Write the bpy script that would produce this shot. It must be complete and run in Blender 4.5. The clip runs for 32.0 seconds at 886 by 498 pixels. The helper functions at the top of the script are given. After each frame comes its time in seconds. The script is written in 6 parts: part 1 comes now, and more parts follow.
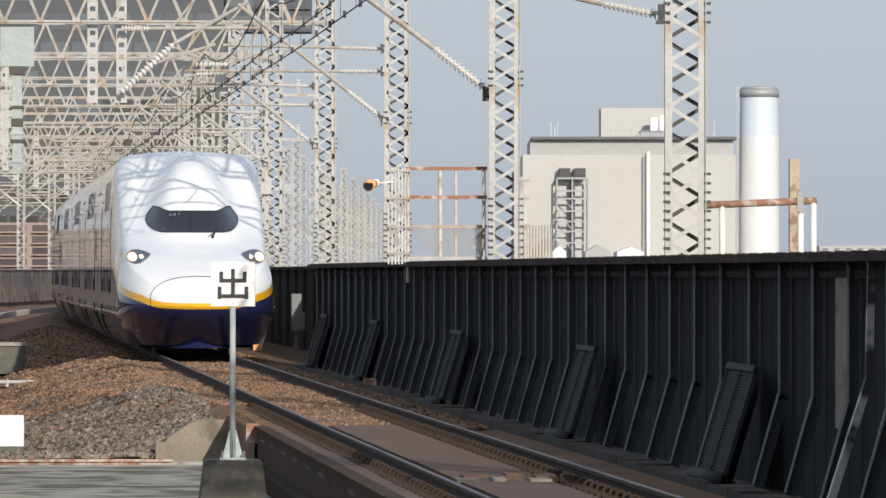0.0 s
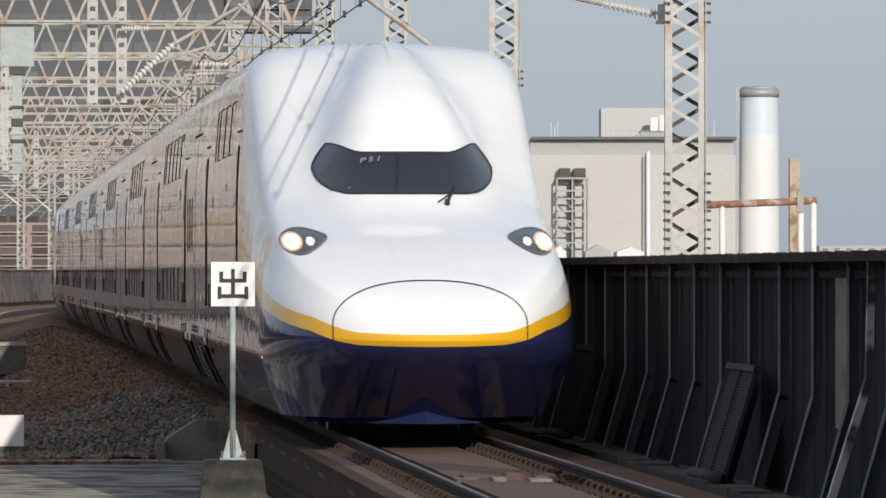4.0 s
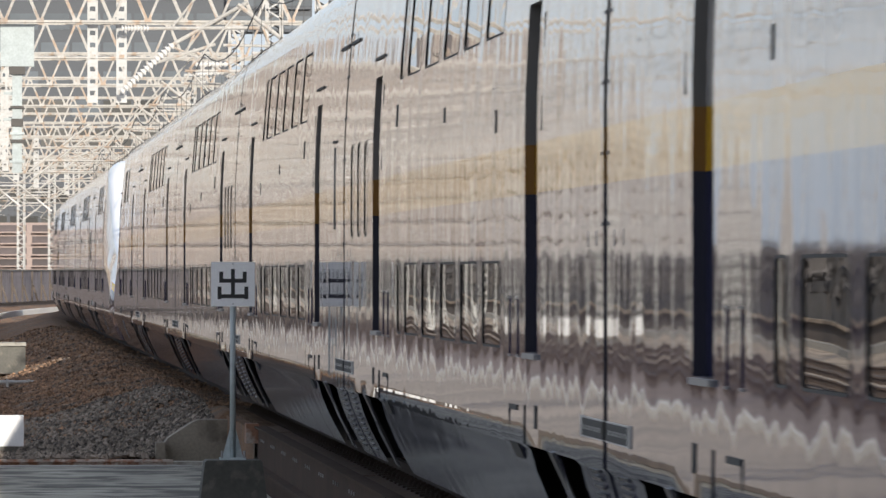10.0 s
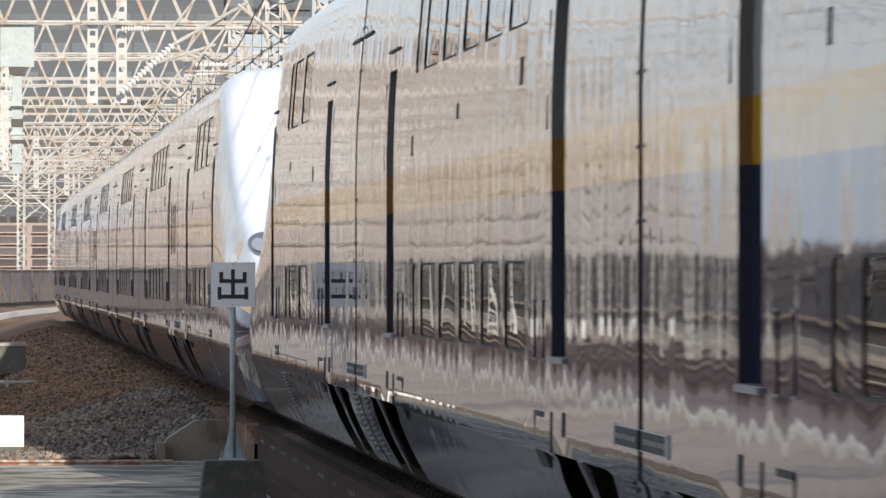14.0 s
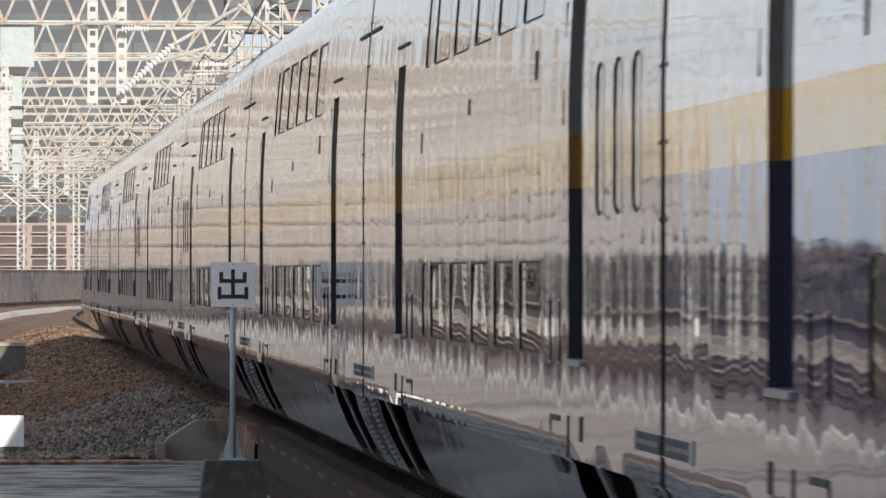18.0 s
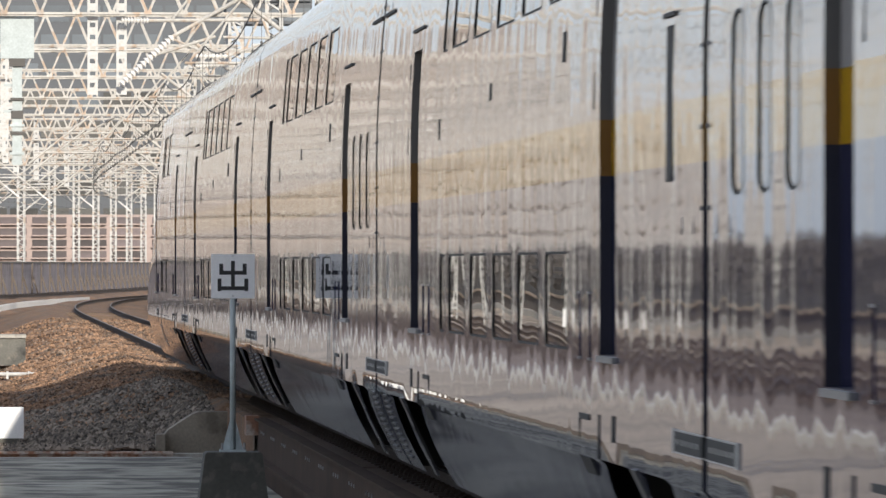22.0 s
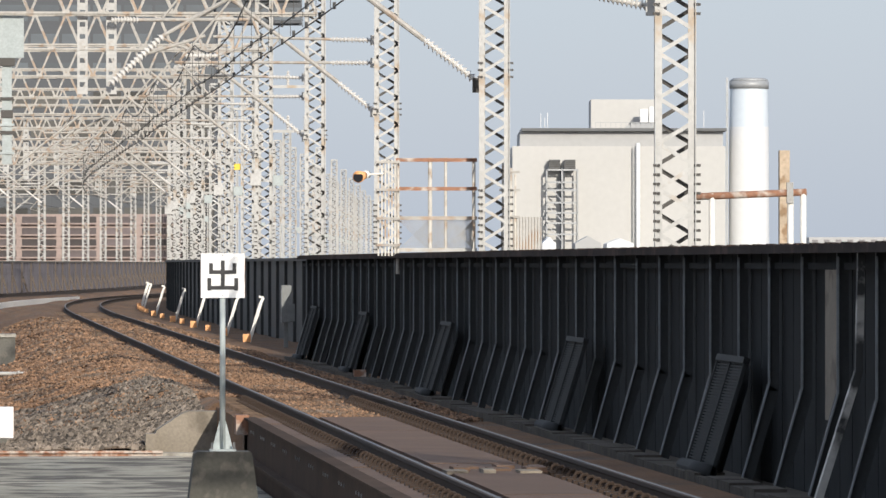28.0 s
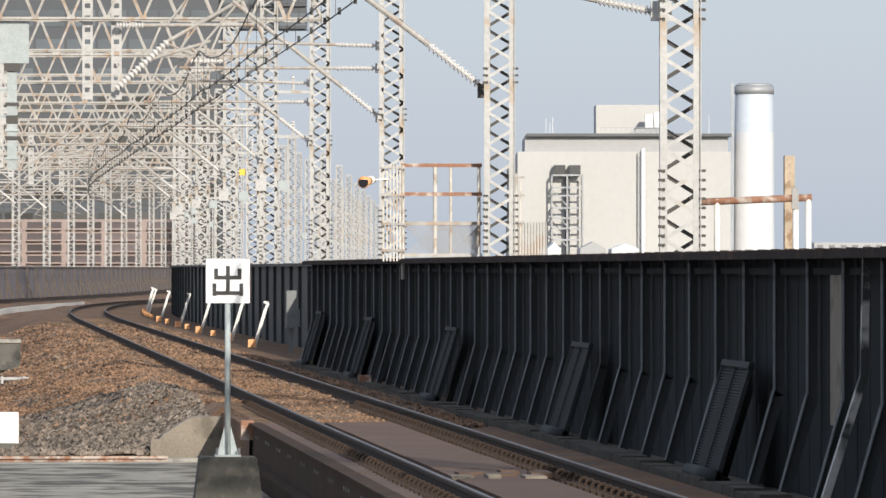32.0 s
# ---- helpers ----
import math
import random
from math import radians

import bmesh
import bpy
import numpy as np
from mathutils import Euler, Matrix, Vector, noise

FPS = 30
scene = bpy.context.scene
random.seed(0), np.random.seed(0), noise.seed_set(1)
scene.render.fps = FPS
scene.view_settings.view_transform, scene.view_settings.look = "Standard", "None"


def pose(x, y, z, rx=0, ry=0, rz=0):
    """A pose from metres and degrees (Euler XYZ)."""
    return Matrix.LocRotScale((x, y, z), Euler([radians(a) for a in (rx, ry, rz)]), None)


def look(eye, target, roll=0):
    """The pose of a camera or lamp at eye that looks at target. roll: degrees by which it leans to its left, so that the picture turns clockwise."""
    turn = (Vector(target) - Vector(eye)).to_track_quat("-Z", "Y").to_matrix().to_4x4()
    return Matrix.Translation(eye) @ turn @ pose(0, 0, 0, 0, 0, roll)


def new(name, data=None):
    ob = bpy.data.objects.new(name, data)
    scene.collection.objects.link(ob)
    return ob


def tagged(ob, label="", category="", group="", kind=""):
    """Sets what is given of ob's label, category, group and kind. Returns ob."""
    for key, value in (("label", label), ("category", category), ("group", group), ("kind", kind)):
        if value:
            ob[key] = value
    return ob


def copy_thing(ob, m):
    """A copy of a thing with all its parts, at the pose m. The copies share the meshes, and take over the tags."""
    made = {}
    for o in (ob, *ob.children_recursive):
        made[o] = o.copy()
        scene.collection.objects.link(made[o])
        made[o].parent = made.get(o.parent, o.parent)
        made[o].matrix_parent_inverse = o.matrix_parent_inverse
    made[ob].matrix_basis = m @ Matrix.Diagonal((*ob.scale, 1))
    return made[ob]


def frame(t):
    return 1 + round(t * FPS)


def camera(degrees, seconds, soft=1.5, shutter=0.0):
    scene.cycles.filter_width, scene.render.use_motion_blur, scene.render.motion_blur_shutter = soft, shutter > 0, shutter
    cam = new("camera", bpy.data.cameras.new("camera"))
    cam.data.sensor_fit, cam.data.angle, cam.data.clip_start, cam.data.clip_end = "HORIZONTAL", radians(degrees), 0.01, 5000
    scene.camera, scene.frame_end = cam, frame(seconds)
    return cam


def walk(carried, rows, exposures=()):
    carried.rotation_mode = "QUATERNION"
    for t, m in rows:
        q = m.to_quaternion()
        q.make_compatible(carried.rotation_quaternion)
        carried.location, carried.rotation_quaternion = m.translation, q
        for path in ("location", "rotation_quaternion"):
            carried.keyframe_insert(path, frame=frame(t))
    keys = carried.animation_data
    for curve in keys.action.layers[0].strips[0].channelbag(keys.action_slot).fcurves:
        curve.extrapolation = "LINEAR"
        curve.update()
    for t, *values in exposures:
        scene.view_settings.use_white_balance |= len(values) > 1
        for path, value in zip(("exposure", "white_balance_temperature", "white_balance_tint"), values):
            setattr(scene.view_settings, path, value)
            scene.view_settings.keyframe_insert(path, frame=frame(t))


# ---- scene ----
# camera: telephoto from the end of a platform, a few fingers of pan and tilt
LENS = 7.01
FOCAL = 784 / math.tan(math.radians(LENS / 2))
EYE = (0.0, 0.0, 1.77)
cam = camera(LENS, 32.0, shutter=0.3)
YAW0, PITCH0 = -3.741, 90.184
AIM = [  # seconds, how far the picture slides right and down
    (0, 0, 0), (8, 0, 0), (15.5, 0, 0.8), (18.8, 0, 0.4), (19.5, 0, -2), (20, 1, -5), (20.5, 1, -7), (21, 1, -11), (21.5, 1, -11.5), (22, 0, -14),
    (22.5, 0, -15.5), (23, 0, -19), (23.5, -2.5, -20), (24, -15.5, -22), (24.5, -24, -26), (25, -26, -28.5),
    (25.5, -25, -28.5), (26.5, -21, -22), (27.5, -18, -16), (28, -18, -15), (28.5, -15.5, -12.5), (29, -14, -12.5),
    (29.5, -13, -13), (30, -10.5, -11.5), (30.5, -8.5, -8.5), (31, -9, -7), (31.5, -9, -6), (32, -9, -5.5)]
ANGLE = math.degrees(1 / FOCAL)
walk(cam, [(t, pose(*EYE, PITCH0 + dy * ANGLE, 0, YAW0 + dx * ANGLE)) for t, dx, dy in AIM],
     exposures=[(0, -0.27), (2.5, -0.34), (4.5, -0.55), (5.0, -0.8), (6.0, -0.85), (7.0, -0.1), (8.0, 0.08), (9.0, 0.2), (15, 0.2), (16.0, -0.1), (17.0, -0.2), (18, 0.2), (23, 0.28), (25, 0.32), (25.5, 0.3), (27.5, -0.08), (32, -0.06)])

# ------------------------------------------------------------------ light
SUN_AZ, SUN_EL = 13.0, 21.2          # degrees round from straight behind the camera to its right
world = bpy.data.worlds.new("sky")
scene.world = world
world.use_nodes = True
wn = world.node_tree.nodes
wl = world.node_tree.links
sky = wn.new("ShaderNodeTexSky")
sky.sky_type, sky.sun_disc = "NISHITA", False
sky.sun_elevation, sky.sun_rotation = radians(SUN_EL), radians(180 - SUN_AZ)
sky.air_density, sky.dust_density, sky.ozone_density = 1.0, 1.5, 2.0
haze = wn.new("ShaderNodeMixRGB")
haze.inputs[0].default_value = 0.6
haze.inputs[2].default_value = (7.3, 8.2, 10.0, 1)
wl.new(sky.outputs[0], haze.inputs[1])
wl.new(haze.outputs[0], wn["Background"].inputs[0])
wn["Background"].inputs[1].default_value = 0.1
sun_data = bpy.data.lights.new("sun", "SUN")
sun_data.energy, sun_data.angle, sun_data.color = 4.5, radians(0.5), (1.0, 0.93, 0.82)
sun = new("sun", sun_data)
_a, _e = radians(SUN_AZ), radians(SUN_EL)
sun.matrix_world = look((60 * math.sin(_a) * math.cos(_e), -60 * math.cos(_a) * math.cos(_e), 60 * math.sin(_e)), (0, 0, 0))


# ------------------------------------------------------------------ materials
def material(name, base, rough=0.6, metal=0.0, vary=0.25, fine=40.0, broad=1.5, bump=0.0, spec=0.5, rand=0.0, second=None,
             patch=0.0, coords="Object", island=0.0):
    """Principled with colour change at two scales, optional bump, and patches of a second colour."""
    m = bpy.data.materials.new(name)
    m.use_nodes = True
    n, l = m.node_tree.nodes, m.node_tree.links
    p = n["Principled BSDF"]
    p.inputs["Metallic"].default_value = metal
    p.inputs["Specular IOR Level"].default_value = spec
    tc = n.new("ShaderNodeTexCoord")
    big, small = n.new("ShaderNodeTexNoise"), n.new("ShaderNodeTexNoise")
    for tex, size, det in ((big, broad, 4.0), (small, fine, 6.0)):
        tex.inputs["Scale"].default_value, tex.inputs["Detail"].default_value = size, det
        l.new(tc.outputs[coords], tex.inputs["Vector"])
    both = n.new("ShaderNodeMath")
    both.operation = "ADD"
    l.new(big.outputs[0], both.inputs[0])
    l.new(small.outputs[0], both.inputs[1])
    scale = n.new("ShaderNodeMapRange")
    scale.inputs[1].default_value, scale.inputs[2].default_value = 0.6, 1.4
    scale.inputs[3].default_value, scale.inputs[4].default_value = 1 - vary, 1 + vary
    l.new(both.outputs[0], scale.inputs[0])
    value = scale.outputs[0]
    if rand:
        info, rmap, mul = n.new("ShaderNodeObjectInfo"), n.new("ShaderNodeMapRange"), n.new("ShaderNodeMath")
        rmap.inputs[3].default_value, rmap.inputs[4].default_value = 1 - rand, 1 + rand
        l.new(info.outputs["Random"], rmap.inputs[0])
        mul.operation = "MULTIPLY"
        l.new(value, mul.inputs[0])
        l.new(rmap.outputs[0], mul.inputs[1])
        value = mul.outputs[0]
    if island:
        geo, imap, imul = n.new("ShaderNodeNewGeometry"), n.new("ShaderNodeMapRange"), n.new("ShaderNodeMath")
        imap.inputs[3].default_value, imap.inputs[4].default_value = 1 - island, 1 + island
        l.new(geo.outputs["Random Per Island"], imap.inputs[0])
        imul.operation = "MULTIPLY"
        l.new(value, imul.inputs[0])
        l.new(imap.outputs[0], imul.inputs[1])
        value = imul.outputs[0]
    colour = n.new("ShaderNodeVectorMath")
    colour.operation = "SCALE"
    colour.inputs[0].default_value = base
    if second:
        pick, mix = n.new("ShaderNodeMapRange"), n.new("ShaderNodeMix")
        pn = n.new("ShaderNodeTexNoise")
        pn.inputs["Scale"].default_value, pn.inputs["Detail"].default_value = broad * 2.3, 8.0
        l.new(tc.outputs[coords], pn.inputs["Vector"])
        mix.data_type = "RGBA"
        pick.inputs[1].default_value, pick.inputs[2].default_value = 0.62 - patch * 0.3, 0.72 - patch * 0.3
        l.new(pn.outputs[0], pick.inputs[0])
        l.new(pick.outputs[0], mix.inputs[0])
        mix.inputs[6].default_value, mix.inputs[7].default_value = (*base, 1), (*second, 1)
        l.new(mix.outputs[2], colour.inputs[0])
    l.new(value, colour.inputs["Scale"])
    l.new(colour.outputs[0], p.inputs["Base Color"])
    rr = n.new("ShaderNodeMapRange")
    rr.inputs[3].default_value, rr.inputs[4].default_value = max(0.02, rough - 0.12), min(1, rough + 0.12)
    l.new(small.outputs[0], rr.inputs[0])
    l.new(rr.outputs[0], p.inputs["Roughness"])
    if bump:
        b = n.new("ShaderNodeBump")
        b.inputs["Distance"].default_value = bump
        l.new(small.outputs[0], b.inputs["Height"])
        l.new(b.outputs[0], p.inputs["Normal"])
    return m


def livery(name, nose, darkened=False):
    """Train paint: white over a yellow line over dark blue, glossy, with slightly wavy panels."""
    m = bpy.data.materials.new(name)
    m.use_nodes = True
    n, l = m.node_tree.nodes, m.node_tree.links
    p = n["Principled BSDF"]
    tc, xyz = n.new("ShaderNodeTexCoord"), n.new("ShaderNodeSeparateXYZ")
    l.new(tc.outputs["Object"], xyz.inputs[0])

    def calc(op, a, b):
        node = n.new("ShaderNodeMath")
        node.operation = op
        for i, v in enumerate((a, b)):
            if isinstance(v, (int, float)):
                node.inputs[i].default_value = v
            else:
                l.new(v, node.inputs[i])
        return node.outputs[0]

    if nose:
        u = calc("DIVIDE", calc("ADD", xyz.outputs[1], 13.15), 12.0)
        ramp = n.new("ShaderNodeValToRGB")
        e = ramp.color_ramp.elements
        line = [(0, 0.985), (0.024, 1.01), (0.068, 1.155), (0.194, 1.36), (0.3175, 1.50), (0.379, 1.60), (0.554, 1.76), (0.654, 1.92), (0.844, 2.17), (1.0, 2.21)]
        for k, (at, z) in enumerate(line):
            el = e[k] if k < 2 else e.new(at)
            el.position, el.color = at, (z / 4, z / 4, z / 4, 1)
        l.new(u, ramp.inputs[0])
        low = calc("MULTIPLY", ramp.outputs[0], 4.0)
        thick = n.new("ShaderNodeMapRange")
        thick.inputs[1].default_value, thick.inputs[2].default_value = 0.0, 0.9
        thick.inputs[3].default_value, thick.inputs[4].default_value = 0.13, 0.28
        l.new(u, thick.inputs[0])
        high = calc("ADD", low, thick.outputs[0])
    else:
        low, high = 2.21, 2.49
    over_blue = calc("GREATER_THAN", xyz.outputs[2], low)
    over_yellow = calc("GREATER_THAN", xyz.outputs[2], high)
    mix1, mix2 = n.new("ShaderNodeMix"), n.new("ShaderNodeMix")
    for mx in (mix1, mix2):
        mx.data_type = "RGBA"
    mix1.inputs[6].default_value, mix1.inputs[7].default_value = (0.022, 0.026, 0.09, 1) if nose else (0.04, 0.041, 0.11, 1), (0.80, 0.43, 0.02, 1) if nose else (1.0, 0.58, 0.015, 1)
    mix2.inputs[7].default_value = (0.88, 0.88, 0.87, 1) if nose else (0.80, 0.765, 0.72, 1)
    # Recess and car-end copy of the livery, its shade mixed into the colours.
    if darkened:
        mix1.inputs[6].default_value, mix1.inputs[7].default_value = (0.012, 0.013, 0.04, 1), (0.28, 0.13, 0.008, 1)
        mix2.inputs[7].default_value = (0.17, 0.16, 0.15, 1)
    l.new(over_blue, mix1.inputs[0])
    l.new(mix1.outputs[2], mix2.inputs[6])
    l.new(over_yellow, mix2.inputs[0])
    mottle = n.new("ShaderNodeTexNoise")
    mottle.inputs["Scale"].default_value, mottle.inputs["Detail"].default_value = 1.3, 7.0
    l.new(tc.outputs["Object"], mottle.inputs["Vector"])
    gm = n.new("ShaderNodeMapRange")
    # Flank paint halved, nose lifted: shade and sun put into the same paint.
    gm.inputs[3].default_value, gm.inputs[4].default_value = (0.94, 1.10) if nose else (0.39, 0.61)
    l.new(mottle.outputs[0], gm.inputs[0])
    sc = n.new("ShaderNodeVectorMath")
    sc.operation = "SCALE"
    l.new(mix2.outputs[2], sc.inputs[0])
    l.new(gm.outputs[0], sc.inputs["Scale"])
    l.new(sc.outputs[0], p.inputs["Base Color"])
    p.inputs["Roughness"].default_value = 0.6 if darkened else 0.028
    if not nose and not darkened:
        dull = n.new("ShaderNodeMapRange")
        dull.inputs[1].default_value, dull.inputs[2].default_value = 0.775, 0.785
        dull.inputs[3].default_value, dull.inputs[4].default_value = 0.09, 0.028
        flat = n.new("ShaderNodeMapRange")
        flat.inputs[1].default_value, flat.inputs[2].default_value = 0.775, 0.785
        flat.inputs[3].default_value, flat.inputs[4].default_value = 0.06, 0.5
        l.new(xyz.outputs[2], flat.inputs[0])
        l.new(flat.outputs[0], p.inputs["Specular IOR Level"])
        l.new(xyz.outputs[2], dull.inputs[0])
        l.new(dull.outputs[0], p.inputs["Roughness"])
    if nose:
        gloss = n.new("ShaderNodeMapRange")
        gloss.inputs[1].default_value, gloss.inputs[2].default_value = 0.6, 0.9
        gloss.inputs[3].default_value, gloss.inputs[4].default_value = 0.03, 0.015
        l.new(u, gloss.inputs[0])
        l.new(gloss.outputs[0], p.inputs["Roughness"])
    p.inputs["IOR"].default_value = 1.5
    # panel waviness
    mp = n.new("ShaderNodeMapping")
    mp.inputs["Scale"].default_value = (0.8, 1.5, 0.6)
    l.new(tc.outputs["Object"], mp.inputs[0])
    wave = n.new("ShaderNodeTexNoise")
    wave.inputs["Scale"].default_value, wave.inputs["Detail"].default_value = 1.0, 1.0
    wave.inputs["Roughness"].default_value = 0.42
    l.new(mp.outputs[0], wave.inputs["Vector"])
    b = n.new("ShaderNodeBump")
    b.inputs["Distance"].default_value, b.inputs["Strength"].default_value = 0.0 if darkened else 0.007 if nose else 0.0065, 1.0
    l.new(wave.outputs[0], b.inputs["Height"])
    mp2, wave2, b2 = n.new("ShaderNodeMapping"), n.new("ShaderNodeTexNoise"), n.new("ShaderNodeBump")
    mp2.inputs["Scale"].default_value = (0.8, 2.6, 0.8)
    l.new(tc.outputs["Object"], mp2.inputs[0])
    wave2.inputs["Scale"].default_value, wave2.inputs["Detail"].default_value = 1.0, 0.0
    l.new(mp2.outputs[0], wave2.inputs["Vector"])
    b2.inputs["Distance"].default_value = 0.0 if darkened else 0.0018 if nose else 0.0016
    l.new(wave2.outputs[0], b2.inputs["Height"])
    l.new(b.outputs[0], b2.inputs["Normal"])
    top = b2
    if nose:
        # a shallow dish pressed into each cheek behind the headlight
        side_x = calc("ABSOLUTE", xyz.outputs[0], 0.0)
        spot, span, dish, b3 = n.new("ShaderNodeCombineXYZ"), n.new("ShaderNodeVectorMath"), n.new("ShaderNodeMapRange"), n.new("ShaderNodeBump")
        span.operation = "DISTANCE"
        l.new(side_x, spot.inputs[0])
        l.new(calc("MULTIPLY", xyz.outputs[1], 0.22), spot.inputs[1])
        l.new(xyz.outputs[2], spot.inputs[2])
        l.new(spot.outputs[0], span.inputs[0])
        span.inputs[1].default_value = (1.57, -8.5 * 0.22, 2.07)
        dish.interpolation_type = "SMOOTHSTEP"
        dish.inputs[1].default_value, dish.inputs[2].default_value = 0.0, 0.34
        l.new(span.outputs["Value"], dish.inputs[0])
        b3.inputs["Distance"].default_value = 0.06
        l.new(dish.outputs[0], b3.inputs["Height"])
        l.new(b2.outputs[0], b3.inputs["Normal"])
        top = b3
    l.new(top.outputs[0], p.inputs["Normal"])
    return m


def plain(name, base, rough=0.5, metal=0.0, emit=0.0, spec=0.5):
    m = material(name, base, rough, metal, vary=0.1, spec=spec)
    if emit:
        p = m.node_tree.nodes["Principled BSDF"]
        p.inputs["Emission Color"].default_value = (*base, 1)
        p.inputs["Emission Strength"].default_value = emit
    return m


def mirror_pane(name, base):
    """Tinted window glass, polished, with the slight ripple of a bent pane."""
    m = bpy.data.materials.new(name)
    m.use_nodes = True
    n, l = m.node_tree.nodes, m.node_tree.links
    p = n["Principled BSDF"]
    p.inputs["Base Color"].default_value = (*base, 1)
    p.inputs["Roughness"].default_value, p.inputs["IOR"].default_value = 0.006, 1.55
    tc, mp, wave, b = n.new("ShaderNodeTexCoord"), n.new("ShaderNodeMapping"), n.new("ShaderNodeTexNoise"), n.new("ShaderNodeBump")
    mp.inputs["Scale"].default_value = (1.0, 0.9, 1.6)
    wave.inputs["Scale"].default_value, wave.inputs["Detail"].default_value = 1.0, 0.0
    b.inputs["Distance"].default_value = 0.0035
    l.new(tc.outputs["Object"], mp.inputs[0])
    l.new(mp.outputs[0], wave.inputs["Vector"])
    l.new(wave.outputs[0], b.inputs["Height"])
    l.new(b.outputs[0], p.inputs["Normal"])
    return m


M = {}
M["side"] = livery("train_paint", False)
M["nose"] = livery("nose_paint", True)
M["shaded_edge"] = livery("shaded_edge_paint", False, True)
M["dark_glass"] = plain("tinted_glass", (0.02, 0.022, 0.028), 0.05)
M["car_glass"] = mirror_pane("car_window_glass", (0.012, 0.013, 0.015))
M["rubber"] = plain("black_rubber", (0.02, 0.02, 0.02), 0.7)
M["grey_metal"] = material("grey_metal", (0.25, 0.25, 0.25), 0.45, 0.6)
M["under"] = material("underframe_grime", (0.035, 0.033, 0.032), 0.75, 0.2, 0.4, 12, 2)
M["lamp"] = plain("lit_lamp", (1.0, 0.80, 0.55), 0.3, emit=4.5)
M["lamp_white"] = plain("lit_lamp_white", (1.0, 0.93, 0.8), 0.3, emit=4)
M["amber"] = plain("amber_glow_ring", (0.75, 0.42, 0.22), 0.3, emit=0.5)
M["unlit"] = plain("unlit_lamp", (0.3, 0.3, 0.31), 0.15)
M["etched"] = plain("etched_grey", (0.30, 0.31, 0.33), 0.5)
M["hole_rim"] = material("pale_hole_rim", (0.45, 0.44, 0.42), 0.5, 0.3)
M["fitting"] = material("dull_fitting", (0.10, 0.10, 0.105), 0.4, 0.3)
M["galv"] = material("galvanised_steel", (0.465, 0.46, 0.445), 0.6, 0.0, 0.22, 14, 0.8, second=(0.42, 0.34, 0.26), patch=0.12)
M["rusty_galv"] = material("rust_stained_steel", (0.42, 0.40, 0.37), 0.65, 0.0, 0.3, 14, 0.9, second=(0.37, 0.28, 0.21), patch=0.3)
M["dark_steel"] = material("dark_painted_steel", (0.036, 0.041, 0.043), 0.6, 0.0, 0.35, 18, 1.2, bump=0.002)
M["barrier_edge"] = material("pale_flange", (0.27, 0.29, 0.30), 0.5, 0.0, 0.3, 18, 1.5)
M["black_steel"] = material("gap_shade_steel", (0.019, 0.021, 0.022), 0.9, 0.0, 0.5, 12, 1.0, spec=0.2)
M["cap"] = material("rusty_dark_cap", (0.04, 0.031, 0.028), 0.9, 0.0, 0.5, 9, 0.6, spec=0.12, second=(0.075, 0.05, 0.042), patch=0.3)
M["peeling"] = material("peeling_paint", (0.045, 0.047, 0.046), 0.7, 0.0, 0.3, 9, 1.4, second=(0.5, 0.49, 0.45), patch=0.6)
M["walk"] = material("grimy_walkway", (0.10, 0.088, 0.076), 0.95, 0.0, 0.4, 9, 0.8, spec=0.1, second=(0.12, 0.105, 0.085), patch=0.3)
M["grating"] = material("grating_steel", (0.022, 0.024, 0.025), 0.8, 0.0, 0.3, 20, 2)
M["rail_side"] = material("rusty_rail", (0.04, 0.025, 0.017), 0.9, 0.0, 0.35, 25, 3, bump=0.002)
M["rail_top"] = material("polished_rail", (0.13, 0.12, 0.115), 0.5, 0.6, 0.1, 30, 3)
M["ballast"] = material("ballast", (0.175, 0.095, 0.048), 0.95, 0, 0.6, 22, 0.35, bump=0.03, second=(0.12, 0.088, 0.064), patch=0.3)
M["stone"] = material("ballast_stone", (0.225, 0.132, 0.078), 0.95, 0, 0.5, 9, 0.5, second=(0.15, 0.115, 0.088), patch=0.35, island=0.6)
M["grey_stone"] = material("grey_ballast_stone", (0.165, 0.135, 0.107), 0.95, 0, 0.5, 5, 0.8, island=0.75)
M["concrete"] = material("concrete", (0.36, 0.34, 0.30), 0.85, 0, 0.25, 25, 1.1, bump=0.004, second=(0.24, 0.22, 0.19), patch=0.3)
M["dark_concrete"] = material("stained_concrete", (0.13, 0.125, 0.11), 0.85, 0, 0.3, 25, 1.4, bump=0.004, second=(0.20, 0.18, 0.15), patch=0.2)
M["sleeper"] = material("dusty_sleeper", (0.155, 0.105, 0.072), 0.9, 0, 0.35, 20, 1.5, bump=0.003, rand=0.25, spec=0.2)
M["plank"] = material("walkway_board", (0.125, 0.074, 0.048), 0.8, 0, 0.3, 30, 1.2, bump=0.003, rand=0.12)
M["girder"] = material("girder_steel", (0.065, 0.042, 0.03), 0.9, 0.0, 0.4, 15, 1, spec=0.15)
M["block"] = material("weathered_block", (0.25, 0.215, 0.17), 0.85, 0, 0.3, 25, 1.1, bump=0.004, second=(0.16, 0.135, 0.105), patch=0.3)
M["red_rust"] = material("red_rust", (0.31, 0.155, 0.095), 0.8, 0, 0.35, 20, 2, second=(0.5, 0.42, 0.36), patch=0.35)
M["white"] = plain("white_enamel", (0.82, 0.82, 0.82), 0.35)
M["black"] = plain("black_enamel", (0.015, 0.015, 0.018), 0.4)
M["pole"] = material("grey_pole_paint", (0.40, 0.44, 0.44), 0.75, 0.0, 0.2, 20, 3, spec=0.3)
